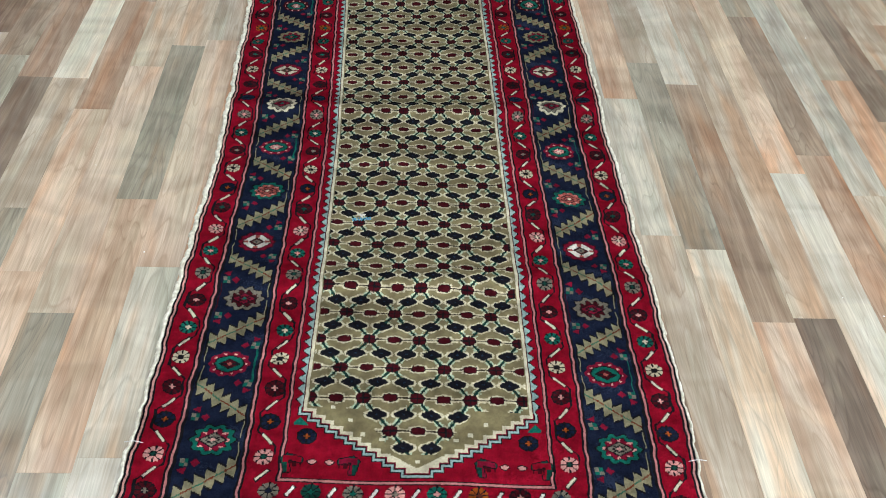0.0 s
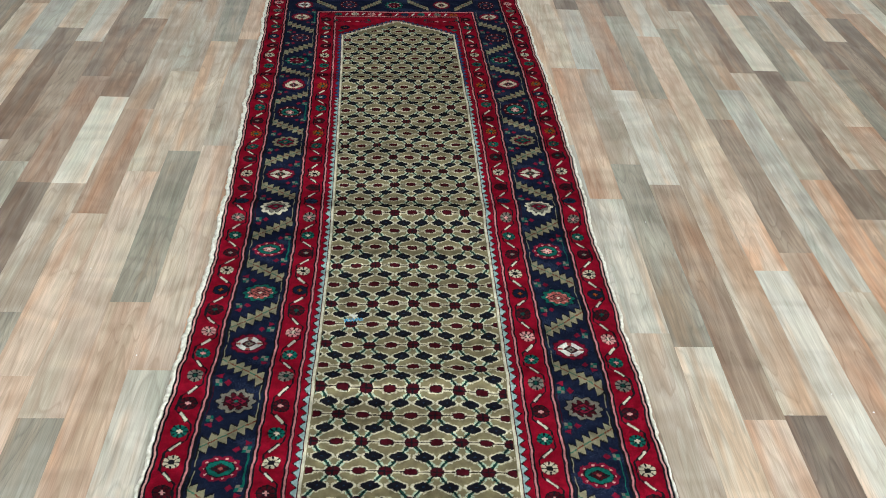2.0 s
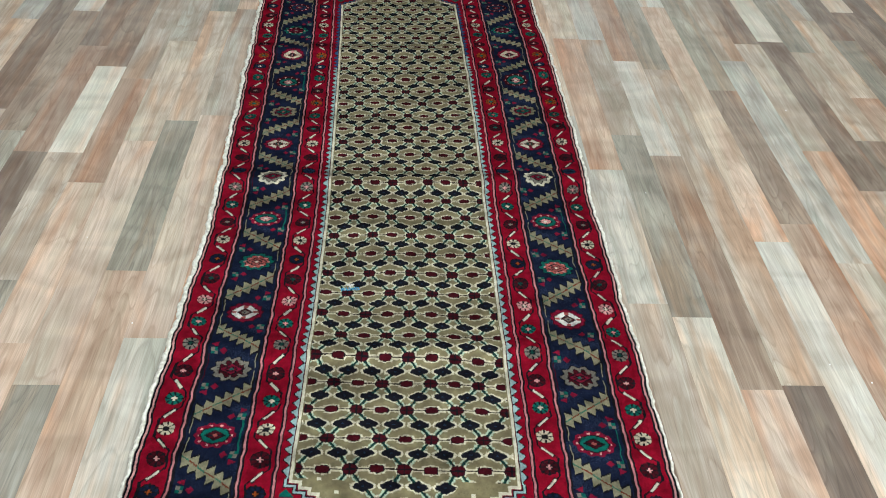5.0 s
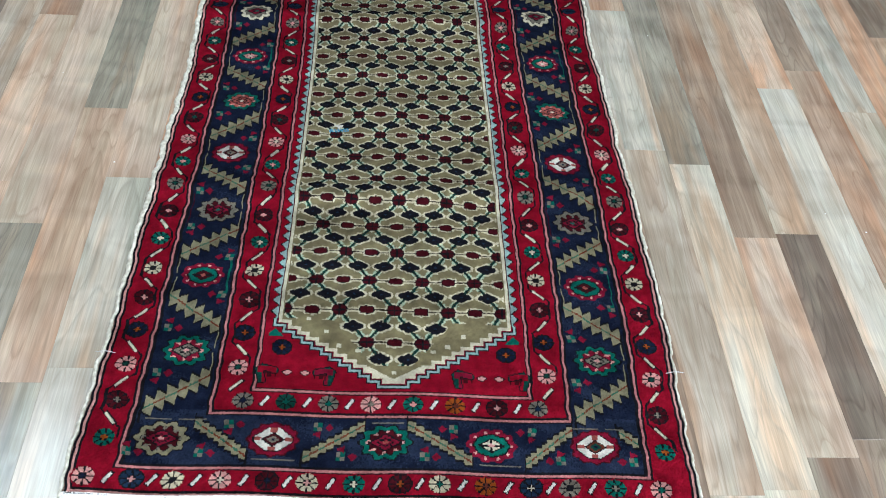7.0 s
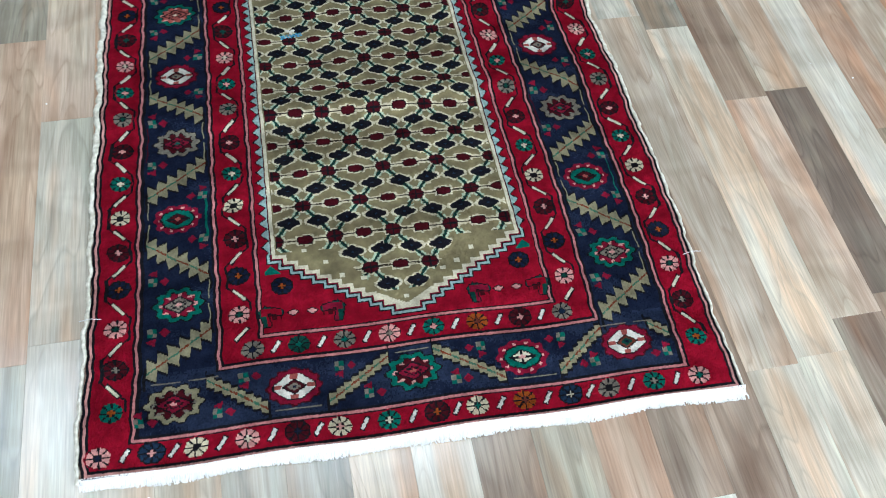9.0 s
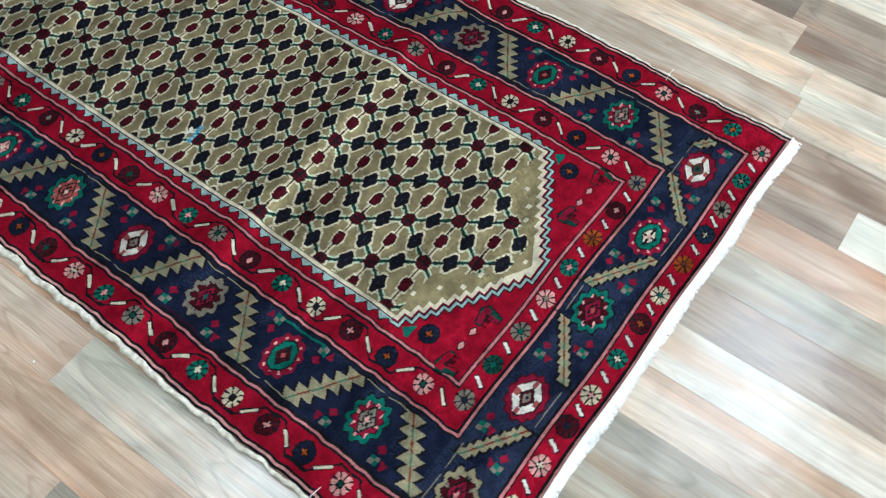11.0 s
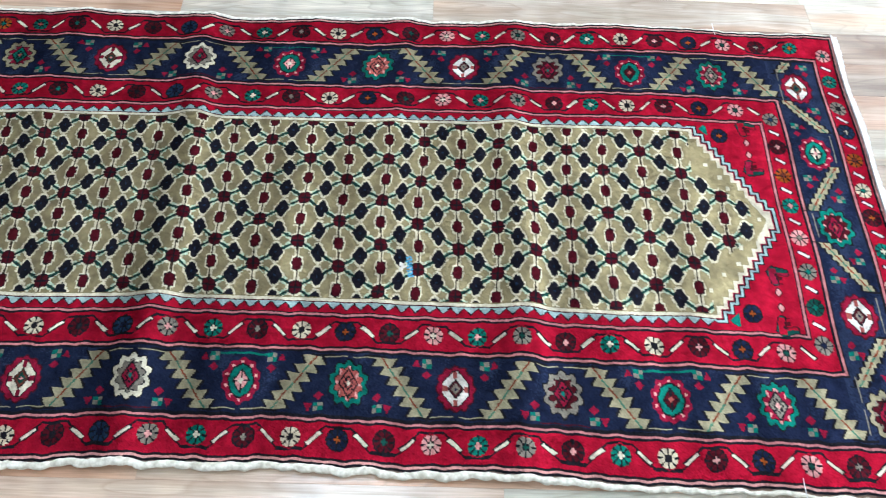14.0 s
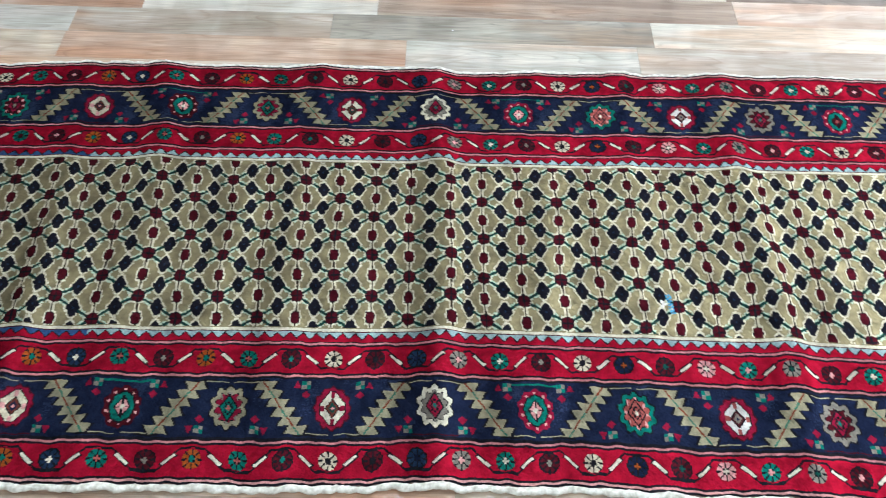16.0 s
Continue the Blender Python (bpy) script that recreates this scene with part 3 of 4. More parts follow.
ROSETTES = (
    ("scallop", "green", "cerise", "grey", "pink"), ("disc", "cerise", "green", "darkred", "salmon"), ("scallop", "grey", "darkred", "cerise", "green"),
    ("diamond", "salmon", "white", "grey", "navy"), ("scallop", "green", "salmon", "salmon", "cream"), ("disc", "cerise", "green", "pink", "cream"),
    ("scallop", "cream", "grey", "cerise", "green"), ("diamond", "cerise", "cream", "darkgreen", "pink"), ("scallop", "beige", "cerise", "green", "salmon"),
    ("disc", "darkred", "green", "pink", "cream"), ("diamond", "darkred", "ivory", "navy", "pink"), ("scallop", "green", "darkred", "cerise", "grey"),
    ("disc", "darkred", "blue", "cerise", "grey"), ("diamond", "salmon", "ivory", "grey", "navy"))


def rosette_v(i):
    return 0.2525 + 0.1615 * i + 0.00062 * i * i


NAVY_IN, NAVY_OUT = 0.2955, 0.3975
NAVY_MID = (NAVY_IN + NAVY_OUT) / 2
for side in (-1, 1):
    mid = side * NAVY_MID
    for i, kind in enumerate(ROSETTES):
        v0 = rosette_v(i)
        slope = 1 if i % 2 == 0 else -1          # the leaf below this rosette rises with s on even places
        gap = v0 - rosette_v(i - 1)
        lv = 0.033 * slope
        stamp_leaf(mid, v0 - gap / 2, 0.047, lv)
        # thin bracket on the side where the two leaves beside the rosette lean together, sprigs on the other
        lean_s = 1 if i % 2 == 0 else -1
        line_s = mid + lean_s * 0.0455
        stamp_rect(line_s - 0.0013, line_s + 0.0013, v0 - 0.046, v0 - 0.004, "beige")
        stamp_rect(line_s - 0.0013, line_s + 0.0013, v0 + 0.004, v0 + 0.046, "beige")
        far_s = mid - lean_s * 0.040
        stamp_corner_sprig(far_s, v0 - 0.045, lean_s, -1)
        stamp_corner_sprig(far_s, v0 + 0.045, lean_s, 1)
        if i % 4 == 1:
            stamp_rect(far_s - lean_s * 0.006 - 0.0013, far_s - lean_s * 0.006 + 0.0013, v0 - 0.038, v0 + 0.038, "green")
        elif i % 4 == 2:
            stamp_rect(far_s - lean_s * 0.009 - 0.001, far_s - lean_s * 0.009 + 0.001, v0 - 0.038, v0 + 0.038, "darkred")
        stamp_rosette(mid, v0, kind)

# end borders
END_ROSETTES = ((-0.352, ("scallop", "beige", "darkred", "cerise", "pink")), (-0.182, ("diamond", "salmon", "white", "grey", "navy")),
                (-0.007, ("scallop", "green", "darkred", "cerise", "salmon")), (0.160, ("disc", "cerise", "green", "cream", "pink")),
                (0.326, ("diamond", "salmon", "white", "darkgreen", "navy")))
for s0, kind in END_ROSETTES:
    stamp_rosette(s0, 0.087, kind, 0.041, 0.031)
for s0, kind in zip((-0.341, -0.176, -0.005, 0.176, 0.347), (ROSETTES[3], ROSETTES[12], ROSETTES[11], ROSETTES[10], ROSETTES[12])):
    stamp_rosette(s0, 2.565, kind, 0.034, 0.036)
for (a, b), (c, d) in (((-0.307, 0.117), (-0.220, 0.057)), ((-0.133, 0.057), (-0.042, 0.118)), ((0.027, 0.119), (0.129, 0.056)), ((0.213, 0.056), (0.290, 0.117)), ((0.366, 0.115), (0.398, 0.094))):
    stamp_leaf((a + c) / 2, (b + d) / 2, (c - a) / 2, (d - b) / 2, teeth=8 if c - a > 0.05 else 3, body=0.0048, tip=0.0050)
for (a, b), (c, d) in (((-0.297, 2.602), (-0.222, 2.527)), ((-0.129, 2.527), (-0.053, 2.602)), ((0.048, 2.602), (0.124, 2.527)), ((0.223, 2.527), (0.299, 2.602))):
    stamp_leaf((a + c) / 2, (b + d) / 2, (c - a) / 2, (d - b) / 2, teeth=7, body=0.0065, tip=0.006)
for s0 in (-0.40, -0.29, -0.255, -0.115, -0.075, 0.055, 0.10, 0.225, 0.27, 0.385):
    low = s0 in (-0.40, -0.29, -0.075, 0.27, 0.385, 0.055)
    stamp_corner_sprig(s0, 0.062 if low else 0.112, 1 if s0 < 0.1 else -1, 0.8 if low else -0.8, "grey")
for s0, s1, v0 in ((-0.385, -0.345, 0.122), (-0.335, -0.29, 0.122), (0.02, -0.03, 0.122), (-0.20, -0.15, 0.052), (0.29, 0.335, 0.119), (0.345, 0.375, 0.119), (-0.145, -0.21, 0.0525), (0.14, 0.205, 0.0515)):
    stamp_rect(s0, s1, v0 - 0.0012, v0 + 0.0012, "grey")

# guard borders: flowers, buds and a dark winding stem
CYCLE = (("pink", "darkgreen"), ("navy", "orange"), ("darkred", "pink"), ("ivory", "black"), ("green", "cream"), ("darkred", "pink"), ("grey", "darkgreen"),
         ("green", "pink"), ("pink", "cream"), ("darkred", "darkgreen"), ("navy", "orange"), ("ivory", "black"), ("darkred", "grey"), ("green", "cream"),
         ("grey", "pink"), ("blue", "navy"), ("darkred", "black"), ("ivory", "black"), ("darkred", "green"), ("green", "salmon"), ("orange", "green"),
         ("darkred", "grey"), ("green", "salmon"), ("blue", "cream"), ("orange", "green"), ("darkred", "pink"), ("green", "darkred"), ("ivory", "black"),
         ("darkred", "pink"), ("blue", "cream"), ("green", "pink"), ("darkred", "grey"), ("grey", "green"))


def guard_v(j):
    return 0.220 + 0.0692 * j + 0.000075 * j * j


def guard_run(s0, half, j0, j1):
    for j in range(j0, j1):
        v0, v1 = guard_v(j), guard_v(j + 1)
        # winding stem
        band = (VV > v0) & (VV <= v1) & (np.abs(SS - s0) < half * 1.05)
        ph = (VV - v0) / (v1 - v0)
        stem = s0 + half * 0.80 * (1 if j % 2 == 0 else -1) * np.clip(np.cos(ph * math.pi) * 1.5, -1, 1)
        knot[band & (np.abs(SS - stem) < 0.0022)] = K["black"]
        sl_dir = 1 if j % 2 == 0 else -1
        if j + 1 < j1 or v1 < 2.45:
            stamp_dash(s0, (v0 + v1) / 2, -0.0085 * sl_dir, 0.0095)
    for j in range(j0, j1):
        petal, heart = CYCLE[j % len(CYCLE)] if j >= 0 else (("darkred", "grey"), ("green", "orange"), ("pink", "navy"))[-j - 1]
        stamp_flower(s0, guard_v(j), 0.0160, 0.0150, petal, heart)


for side in (-1, 1):
    guard_run(side * 0.2565, 0.022, 0, 32)
    guard_run(side * 0.4370, 0.023, -2, 34)
    stamp_dash(side * 0.2565, 0.185, 0.008, 0.009)

END_OUT = (("pink", "navy"), ("blue", "pink"), ("ivory", "black"), ("pink", "cream"), ("darkred", "navy"), ("ivory", "pink"), ("green", "cream"), ("darkred", "orange"),
           ("ivory", "green"), ("orange", "brown"), ("blue", "cream"), ("grey", "black"), ("green", "grey"), ("pink", "green"))
END_IN = (("grey", "navy"), ("darkgreen", "green"), ("grey", "green"), ("pink", "grey"), ("green", "pink"), ("orange", "brown"), ("darkred", "pink"), ("grey", "blue"))


def end_run(v0, half, places, colours):
    for a, b in zip(places, places[1:]):
        stamp_dash((a + b) / 2, v0, 0.005, 0.008 * (1 if b > a else -1), "white")
    for s0, (petal, heart) in zip(places, colours):
        stamp_flower(s0, v0, half * 1.12, half, petal, heart)


end_run(0.0165, 0.0148, [-0.452 + 0.0668 * i + (0.004 * math.sin(i * 2.1)) for i in range(14)], END_OUT)
end_run(0.1565, 0.0145, [-0.240 + 0.0684 * i for i in range(8)], END_IN)
end_run(2.6450, 0.0135, [-0.44 + 0.068 * i for i in range(14)], END_OUT[::-1])
end_run(2.4800, 0.0125, [-0.215 + 0.0615 * i for i in range(8)], (("green", "navy"), ("cream", "black"), ("pink", "darkred"), ("darkred", "red"), ("blue", "navy"), ("green", "blue"), ("grey", "green"), ("orange", "red")))

# figures on the crimson corner grounds: a dark blossom, a green bird shape, two hooked sprigs
for side in (-1, 1):
    for near in (True, False):
        vm = (lambda v: v) if near else (lambda v: 2.630 - v)
        stamp_flower(side * 0.190, vm(0.262), 0.0155, 0.0145, "navy", "orange")
        sl, X, Y = window(side * 0.200, vm(0.292), 0.014, 0.011)
        Yn = Y if near else -Y
        paint(sl, (Yn > -0.008) & (Yn < 0.009 - np.abs(X * side - 0.004) * 1.15) & (X * side > -0.011), "green")
        for hs, turn in ((0.209, -1), (0.116, 1)):
            # a bent hook: a rounded shoulder, a long leg with a foot, a toothed inner edge and a pointed bud
            sl, X, Y = window(side * hs, vm(0.2095), 0.044, 0.026)
            X, Y = X * side * turn / 1.3, (Y if near else -Y) / 1.12
            arm = (X > -0.013) & (X < 0.013) & (np.abs(Y - 0.0085 + 0.30 * X) < 0.0046)
            leg = (np.abs(X + 0.0085 + 0.2 * Y) < 0.0046) & (Y > -0.015) & (Y < 0.010)
            teeth_in = (X > -0.004) & (X < 0.012) & (Y > -0.006 + 0.006 * (np.floor(X / 0.0052) % 2)) & (Y < 0.006)
            body_h = (arm | leg) & (X - Y > -0.0225)
            edge_h = np.zeros_like(body_h)
            for du, dw in ((1, 0), (-1, 0), (0, 1), (0, -1)):
                edge_h |= np.roll(np.roll(body_h, du, 0), dw, 1)
            paint(sl, teeth_in, "darkred")
            paint(sl, edge_h, "black")
            paint(sl, body_h, "darkgreen")
            paint(sl, body_h & (X > -0.0115) & (Y < 0.0120) & (X < 0.012), "cerise" if turn > 0 else "red")
            paint(sl, body_h & (X < -0.0055) & (Y < 0.001) & (X > -0.012), "darkgreen")
        sl, X, Y = window(side * 0.176, vm(0.213), 0.014, 0.010)
        paint(sl, np.abs(X) * 0.8 + np.abs(Y) * 1.2 < 0.0085, "black")
        paint(sl, np.abs(X) * 0.8 + np.abs(Y) * 1.2 < 0.0060, "pink")
        sl, X, Y = window(side * 0.147, vm(0.213), 0.014, 0.010)
        paint(sl, np.abs(X) * 0.8 + np.abs(Y) * 1.2 < 0.0085, "black")
        paint(sl, np.abs(X) * 0.8 + np.abs(Y) * 1.2 < 0.0060, "pink")

# ---------------------------------------------------------------- rug: the knots as a mesh, one part for each woven figure
rug = empty("rug", label="hand-knotted red and navy wool runner with olive lattice field", category="rug")
gs = np.linspace(-S_EDGE, S_EDGE, NS + 1)
gv = np.linspace(V_NEAR, V_FAR, NV + 1)
GS, GV = np.meshgrid(gs, gv)
rng = np.random.default_rng(4)
GX, GY = rug_place(GS, GV)
GZ = rug_height(GS, GV)
eps = 0.004
NAP = -0.40                     # the pile leans towards the near end
nx = -(rug_height(GS + eps, GV) - rug_height(GS - eps, GV)) / (2 * eps)
ny = NAP - (rug_height(GS, GV + eps) - rug_height(GS, GV - eps)) / (2 * eps)
GN = np.stack((nx + rng.normal(0, 0.17, GX.shape), ny + rng.normal(0, 0.17, GX.shape), np.ones_like(nx)), -1).reshape(-1, 3)
GN /= np.linalg.norm(GN, axis=1)[:, None]
GZ = GZ + rng.normal(0, 0.00025, GZ.shape)
GX = GX + rng.normal(0, 0.00028, GX.shape)
GY = GY + rng.normal(0, 0.00028, GY.shape)
CO = np.stack((GX, GY, GZ), -1).reshape(-1, 3)
ii, jj = np.meshgrid(np.arange(NV), np.arange(NS), indexing="ij")
base = (ii * (NS + 1) + jj).reshape(-1)
QUADS = np.stack((base, base + 1, base + NS + 2, base + NS + 1), -1)
flat_piece, flat_knot = piece.reshape(-1), knot.reshape(-1)
order = np.argsort(flat_piece, kind="stable")
cuts = np.searchsorted(flat_piece[order], np.arange(len(PIECES) + 1))
for number, name in enumerate(PIECES):
    chosen = order[cuts[number]:cuts[number + 1]]
    if len(chosen) < 12:
        continue
    used, back = np.unique(QUADS[chosen], return_inverse=True)
    back = back.reshape(-1)
    me = bpy.data.meshes.new(name)
    me.vertices.add(len(used))
    me.vertices.foreach_set("co", CO[used].astype(np.float32).ravel())
    me.loops.add(len(back))
    me.loops.foreach_set("vertex_index", back.astype(np.int32))
    me.polygons.add(len(chosen))
    me.polygons.foreach_set("loop_start", np.arange(0, len(back), 4, dtype=np.int32))
    colours, slot = np.unique(flat_knot[chosen], return_inverse=True)
    for c in colours:
        me.materials.append(YARN_MATS[c])
    me.polygons.foreach_set("material_index", slot.reshape(-1).astype(np.int32))
    me.update(calc_edges=True)
    me.polygons.foreach_set("use_smooth", np.ones(len(chosen), bool))
    me.normals_split_custom_set_from_vertices(GN[used].tolist())
    ob = new(name, me)
    ob.parent = rug
    tagged(ob, PIECE_LABELS.get(name, ""))


def sweep(points, radius, sides=8, squash=1.0):
    """A tube along points, radius given per point."""
    bm = bmesh.new()
    rings = []
    for i, p in enumerate(points):
        a = points[max(i - 1, 0)]
        b = points[min(i + 1, len(points) - 1)]
        t = (Vector(b) - Vector(a)).normalized()
        side = t.cross(Vector((0, 0, 1))).normalized()
        up = side.cross(t)
        r = radius[i] if hasattr(radius, "__len__") else radius
        rings.append([bm.verts.new(Vector(p) + side * (r * math.cos(k * 2 * math.pi / sides)) + up * (r * squash * math.sin(k * 2 * math.pi / sides))) for k in range(sides)])
    for r0, r1 in zip(rings, rings[1:]):
        for k in range(sides):
            bm.faces.new((r0[k], r0[(k + 1) % sides], r1[(k + 1) % sides], r1[k])).smooth = True
    bm.faces.new(rings[0][::-1])
    bm.faces.new(rings[-1])
    bmesh.ops.recalc_face_normals(bm, faces=bm.faces)
    return bm


# cord-bound long edges
for side, rad in ((-1, 0.0060), (1, 0.0044)):
    n = 560
    vv = np.linspace(V_NEAR - 0.004, V_FAR + 0.004, n)
    x, y = rug_place(np.full(n, side * (S_EDGE + rad * 0.8)), vv)
    z = np.maximum(rug_height(np.full(n, side * S_EDGE), vv) - 0.003, rad * 0.9)
    rr = rad * (0.55 + 0.45 * smooth(0.15, 0.8, vv)) * (1 + 0.10 * np.sin(vv * 210) + 0.10 * np.sin(vv * 37 + side) + 0.06 * rng.normal(0, 1, n))
    x = x + 0.0012 * np.sin(vv * 83 + side) + rng.normal(0, 0.0004, n)
    part("selvedge", sweep(list(zip(x.tolist(), y.tolist(), z.tolist())), rr.tolist(), 8, 0.95), COTTON, rug, "cream cotton-wrapped edge cord")

# woven backing under the pile, which closes the rug's sides
bk = bmesh.new()
rows_b = []
for v in np.linspace(V_NEAR - 0.002, V_FAR + 0.002, 120):
    row = []
    for s in np.linspace(-S_EDGE - 0.003, S_EDGE + 0.003, 40):
        px, py = rug_place(s, v)
        pz = float(rug_height(s, v))
        row.append(bk.verts.new((float(px), float(py), pz - 0.0035)))
    rows_b.append(row)
for a, b in zip(rows_b, rows_b[1:]):
    for k in range(len(a) - 1):
        bk.faces.new((a[k], a[k + 1], b[k + 1], b[k]))
rim_edges = [e for e in bk.edges if e.is_boundary]
ext = bmesh.ops.extrude_edge_only(bk, edges=rim_edges)
for v in ext["geom"]:
    if isinstance(v, bmesh.types.BMVert):
        v.co.z = 0.0012
part("backing", bk, BACKING, rug, "brown woven foundation")


def fringe(v_end, outward, length, count, name):
    """Knotted warp ends: a short woven band, then many fine, uneven cotton threads lying on the floor."""
    verts, faces = [], []
    r = random.Random(7 if outward < 0 else 9)
    for i in range(count):
        s = -S_EDGE - 0.004 + (2 * S_EDGE + 0.008) * (i + r.random()) / count
        long = length * (0.62 + 0.5 * r.random()) * (1 + 0.12 * math.sin(s * 31))
        drift = r.gauss(0, 0.15) + 0.25 * math.sin(s * 47) * 0.6
        w = 0.0010 + 0.0009 * r.random()
        z0 = (0.0075 if outward < 0 else 0.0115) + 0.002 * r.random()
        pts = []
        for k in range(5):
            f = k / 4
            px, py = rug_place(s, v_end)
            fx = float(px) + drift * long * f * f + 0.0012 * math.sin(f * 9 + i)
            fy = float(py) + outward * long * f - outward * 0.002
            fz = max(z0 * (1 - f) ** 1.4 + 0.0016 + 0.0028 * r.random() * (1 - f * 0.5), 0.0012)
            pts.append((fx, fy, fz))
        b0 = len(verts)
        for k, (px, py, pz) in enumerate(pts):
            ww = w * (1.0 - 0.45 * k / 4)
            verts += [(px - ww, py, pz - ww * 0.5), (px + ww, py, pz - ww * 0.5), (px, py, pz + ww)]
        for k in range(4):
            for q in range(3):
                a, b = b0 + 3 * k + q, b0 + 3 * k + (q + 1) % 3
                faces.append((a, b, b + 3, a + 3))
        faces.append((b0 + 12, b0 + 13, b0 + 14))
    me = bpy.data.meshes.new(name)
    me.from_pydata(verts, [], faces)
    me.materials.append(FRINGE)
    ob = new(name, me)
    ob.parent = rug
    return tagged(ob, "ragged white cotton warp fringe", kind="stuff")


fringe(V_NEAR, -1, 0.0165, 3200, "fringe")
fringe(V_FAR, 1, 0.026, 2800, "fringe")
for v_end, outward in ((V_NEAR, -1), (V_FAR, 1)):
    sv = np.linspace(-S_EDGE - 0.002, S_EDGE + 0.002, 160)
    x, y = rug_place(sv, np.full(160, v_end + outward * 0.002))
    z = 0.0065 + 0.0008 * np.sin(sv * 90)
    part("end_binding", sweep(list(zip(x.tolist(), y.tolist(), z.tolist())), 0.0042 if outward < 0 else 0.0060, 6, 0.9), FRINGE, rug, "white cotton end binding")

# nylon tag ends threaded through both edges
for sx, sy in ((-0.466, 0.237), (0.468, 0.232)):
    px, py = rug_place(sx, sy)
    zz = float(rug_height(sx, sy)) + 0.003
    sgn = 1 if sx > 0 else -1
    bmn = sweep([(float(px) - sgn * 0.006, float(py), zz), (float(px) + sgn * 0.010, float(py) + 0.002, zz + 0.003), (float(px) + sgn * 0.026, float(py) + 0.001, zz + 0.001)], 0.0006, 6)
    tagged(part("tag_fastener", bmn, NYLON, None), "thin clear nylon tag fastener through the rug edge", "tag fastener", group="tag fasteners")

# ---------------------------------------------------------------- floor: laminate strips
floor = empty("floor", label="multi-tone wood laminate floor in narrow staggered strips", category="floor", kind="structure")
PITCH_F, ORIGIN = 0.0902, 0.600
Y_LOW, Y_HIGH = -3.2, 5.4


def strip(k, ends, tones):
    """Strip k of the floor: planks between the given joints, lengthways, each with a tone."""
    STRIPS[k] = (ends, tones)


STRIPS = {}
strip(-22, (0.50, 1.15, 1.90, 2.50), "gsbto")
strip(-21, (0.62, 1.30, 2.125, 2.75), "gbtsb")
strip(-20, (0.45, 1.05, 1.56, 2.30, 2.80), "btsbto")
strip(-19, (0.75, 1.45, 2.198, 2.80), "sgbwo")
strip(-18, (0.35, 0.90, 1.351, 1.95, 2.70), "gtbobs")
strip(-17, (0.30, 0.85, 1.35, 1.82, 2.40), "tgtwbs")
strip(-16, (0.15, 0.66, 1.217, 1.75, 2.56), "gppotb")
strip(-15, (0.10, 0.55, 1.413, 2.00, 2.62), "bgptto")
strip(-14, (-0.05, 0.20, 0.886, 1.52, 2.228, 2.75), "tgogtgt")
strip(-13, (-0.45, 0.229, 0.678, 1.552, 2.25), "wwspto")
strip(-12, (-0.60, 0.35, 1.20, 2.45), "gwppb")
strip(-11, (-0.75, 0.45, 1.60, 2.60), "bstgt")
strip(-10, (-0.167, 0.50, 1.50, 2.80), "wggbs")
strip(-9, (-0.85, 0.30, 1.30, 2.66), "bgtgt")
strip(-8, (-0.70, 0.45, 1.50, 2.45), "tttgb")
strip(-7, (-0.90, 0.40, 1.40, 2.70), "bwgbw")
strip(-6, (-0.50, 0.60, 1.60, 2.72), "tbtgs")
strip(-5, (-0.75, 0.35, 1.45, 2.70), "tggtw")
strip(-4, (-0.55, 0.70, 1.70, 2.85), "gotwb")
strip(-3, (-0.177, 0.40, 1.50, 2.70), "wbbgo")
strip(-2, (-0.60, 0.65, 1.60, 2.90), "gbsto")
strip(-1, (-0.50, 0.001, 0.80, 1.324, 2.10, 2.70), "bstsotw")
strip(0, (-0.60, 0.01, 0.758, 1.50, 2.097, 2.60), "gssgtsd")
strip(1, (-0.45, 0.067, 0.55, 1.398, 1.95, 2.753), "tbpbwow")
strip(2, (-0.70, 0.10, 0.562, 1.899, 2.55), "sbdtgb")
strip(3, (-0.35, 0.05, 1.027, 2.376, 2.95), "bswpwb")
strip(4, (-0.20, 0.439, 1.10, 1.774, 2.45), "tgobgt")
strip(5, (-0.35, 0.35, 0.95, 1.973, 2.62), "wbtstb")
strip(6, (-0.15, 0.75, 1.44, 2.10, 2.812), "gtotbd")
strip(7, (-0.40, 0.60, 1.25, 2.122, 2.70), "bgtbws")
strip(8, (-0.25, 0.52, 1.50, 2.05, 2.60), "tsbtgo")
strip(9, (0.10, 0.90, 1.75, 2.302, 2.85), "bgotsb")
strip(10, (-0.10, 0.70, 1.35, 2.15, 2.75), "gotgbt")
strip(11, (0.25, 1.00, 1.70, 2.383, 3.00), "tbgbws")
strip(12, (0.40, 1.20, 1.90, 2.60), "sgtbo")
strip(13, (0.20, 0.95, 1.80, 2.652), "gtbos")
strip(14, (0.50, 1.30, 2.20, 2.90), "btgwb")

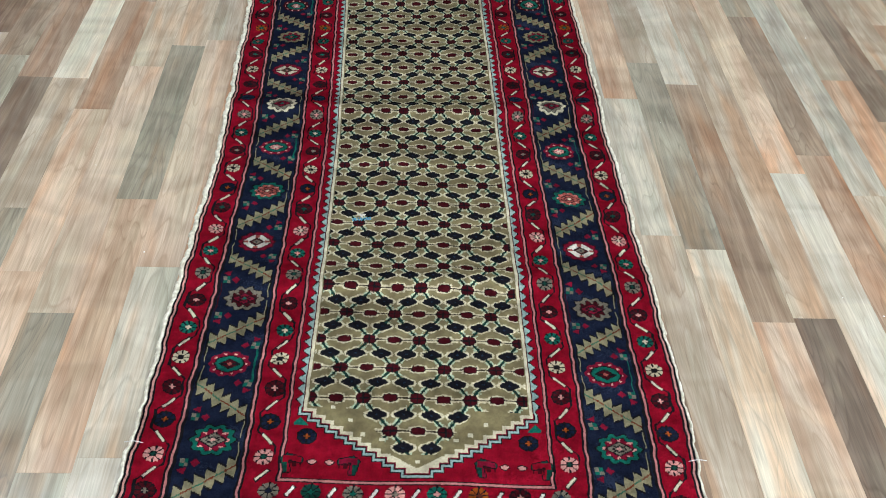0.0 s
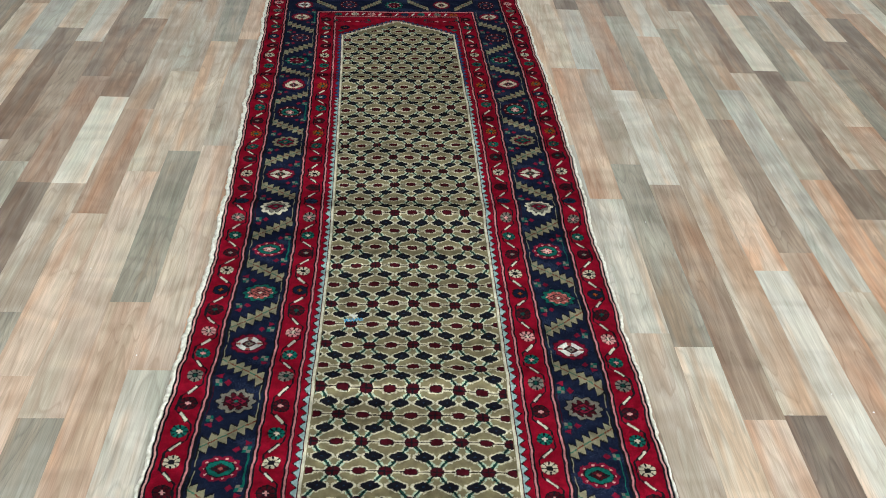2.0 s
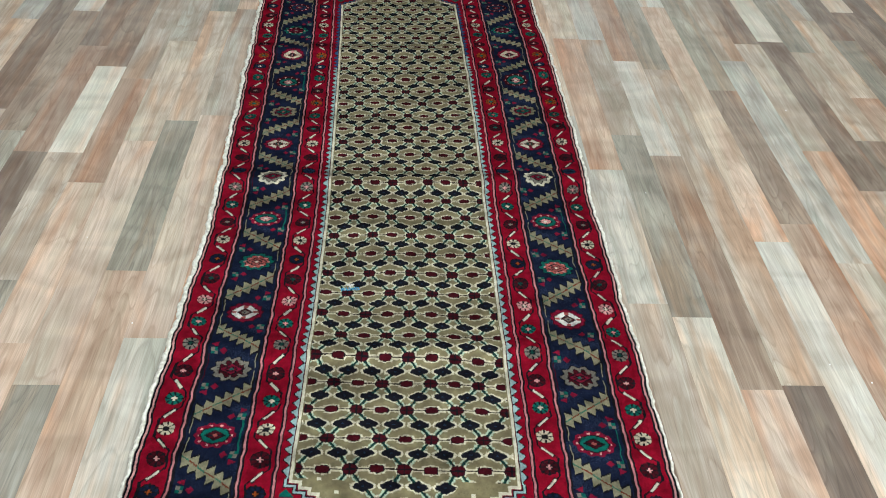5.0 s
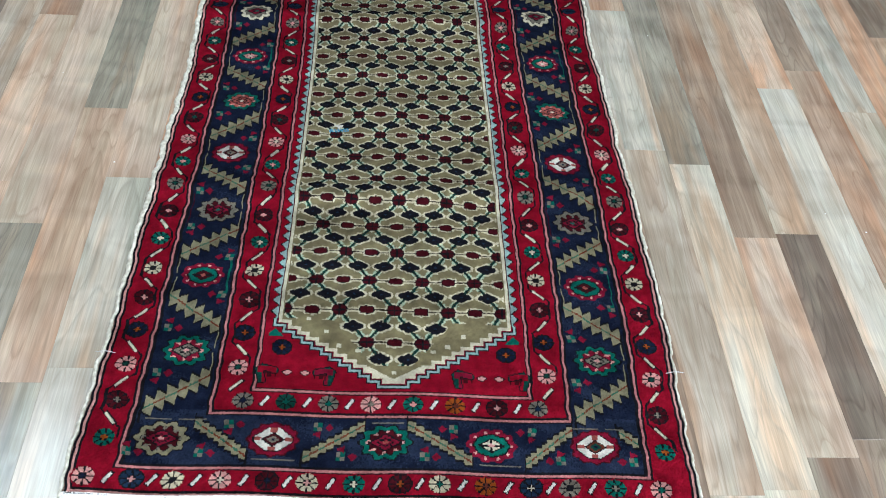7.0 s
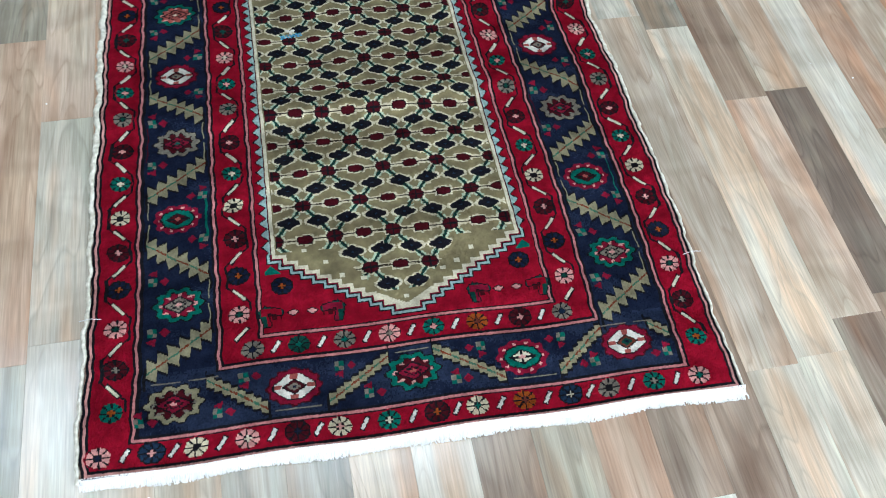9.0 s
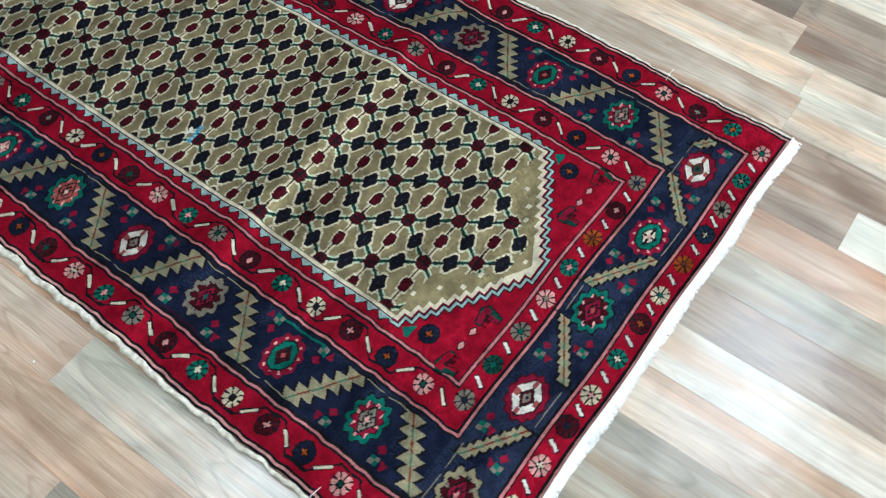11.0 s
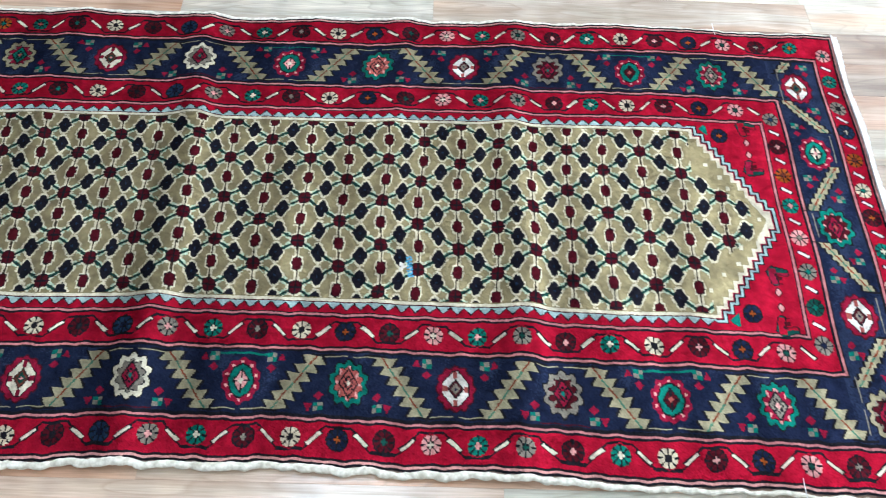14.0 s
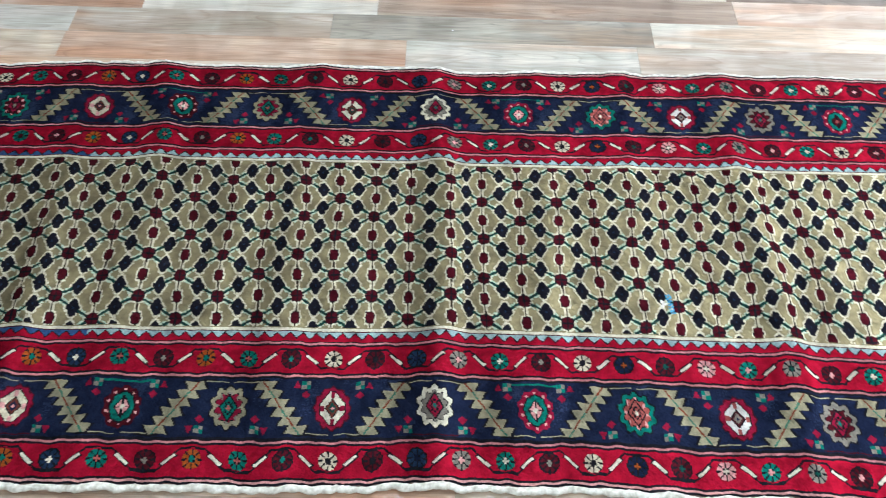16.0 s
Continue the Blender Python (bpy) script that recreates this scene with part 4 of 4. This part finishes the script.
tone_pick = random.Random(21)
loose = {}
made = 0
for k in range(-46, 34):
    x0 = ORIGIN + PITCH_F * k
    x1 = x0 + PITCH_F
    if k in STRIPS:
        ends, tones = STRIPS[k]
    else:
        ends, y = [], Y_LOW + tone_pick.uniform(0.2, 0.9)
        while y < Y_HIGH - 0.3:
            ends.append(y)
            y += tone_pick.uniform(0.45, 0.85)
        tones = "".join(tone_pick.choice("wstogbbtgd") for _ in range(len(ends) + 1))
    ys = [Y_LOW, *ends, Y_HIGH]
    # long stretches out of sight of the rug are cut into ordinary plank lengths
    spans = []
    for a, b, tone in zip(ys, ys[1:], tones):
        while b - a > 1.35:
            if a < -1.0:
                spans.append((a, a + 0.7, tone_pick.choice("stgbo")))
                a += 0.7
            elif b > 2.9:
                spans.append((b - 0.7, b, tone_pick.choice("stgbo")))
                b -= 0.7
            else:
                break
        spans.append((a, b, tone))
    for a, b, tone in spans:
        gap = 0.00008
        if -19 <= k <= 13 and b > -0.45 and a < 2.95 and made < 300:
            bm = bmesh.new()
            add_box(bm, -PITCH_F / 2 + gap, -(b - a) / 2 + gap, -0.008, PITCH_F / 2 - gap, (b - a) / 2 - gap, 0.0, bevel=0.0003)
            ob = part("plank", bm, WOOD[tone], floor)
            ob.location = ((x0 + x1) / 2, (a + b) / 2, 0.0)
            made += 1
        else:
            bm = loose.setdefault(tone, bmesh.new())
            add_box(bm, x0 + gap, a + gap, -0.008, x1 - gap, b - gap, 0.0)
for tone, bm in loose.items():
    tagged(part("outer_planks", bm, WOOD[tone], floor), kind="stuff")
part("underlay", box(X0, Y0, -0.05, X1, Y1, -0.0085), BACKING, floor)

# bits of white lint on the floor
for x, y, r in ((-0.735, 1.00, 0.0016), (0.64, 1.22, 0.0018), (1.17, 1.66, 0.0022), (-1.14, 2.33, 0.002), (0.905, 0.62, 0.0018), (-0.565, 0.72, 0.002), (0.975, 0.57, 0.0022), (-0.40, -0.035, 0.002)):
    bm = bmesh.new()
    bmesh.ops.create_icosphere(bm, subdivisions=1, radius=r)
    for v in bm.verts:
        v.co = Vector((v.co.x * (1 + 0.4 * math.sin(v.co.y * 4000)), v.co.y * 0.8, v.co.z * 0.5 + r * 0.5))
    ob = tagged(part("lint", bm, DUST, None), "tiny white speck of lint lying on the floor", "lint", group="lint on the floor")
    ob.location = (x, y, 0.0)
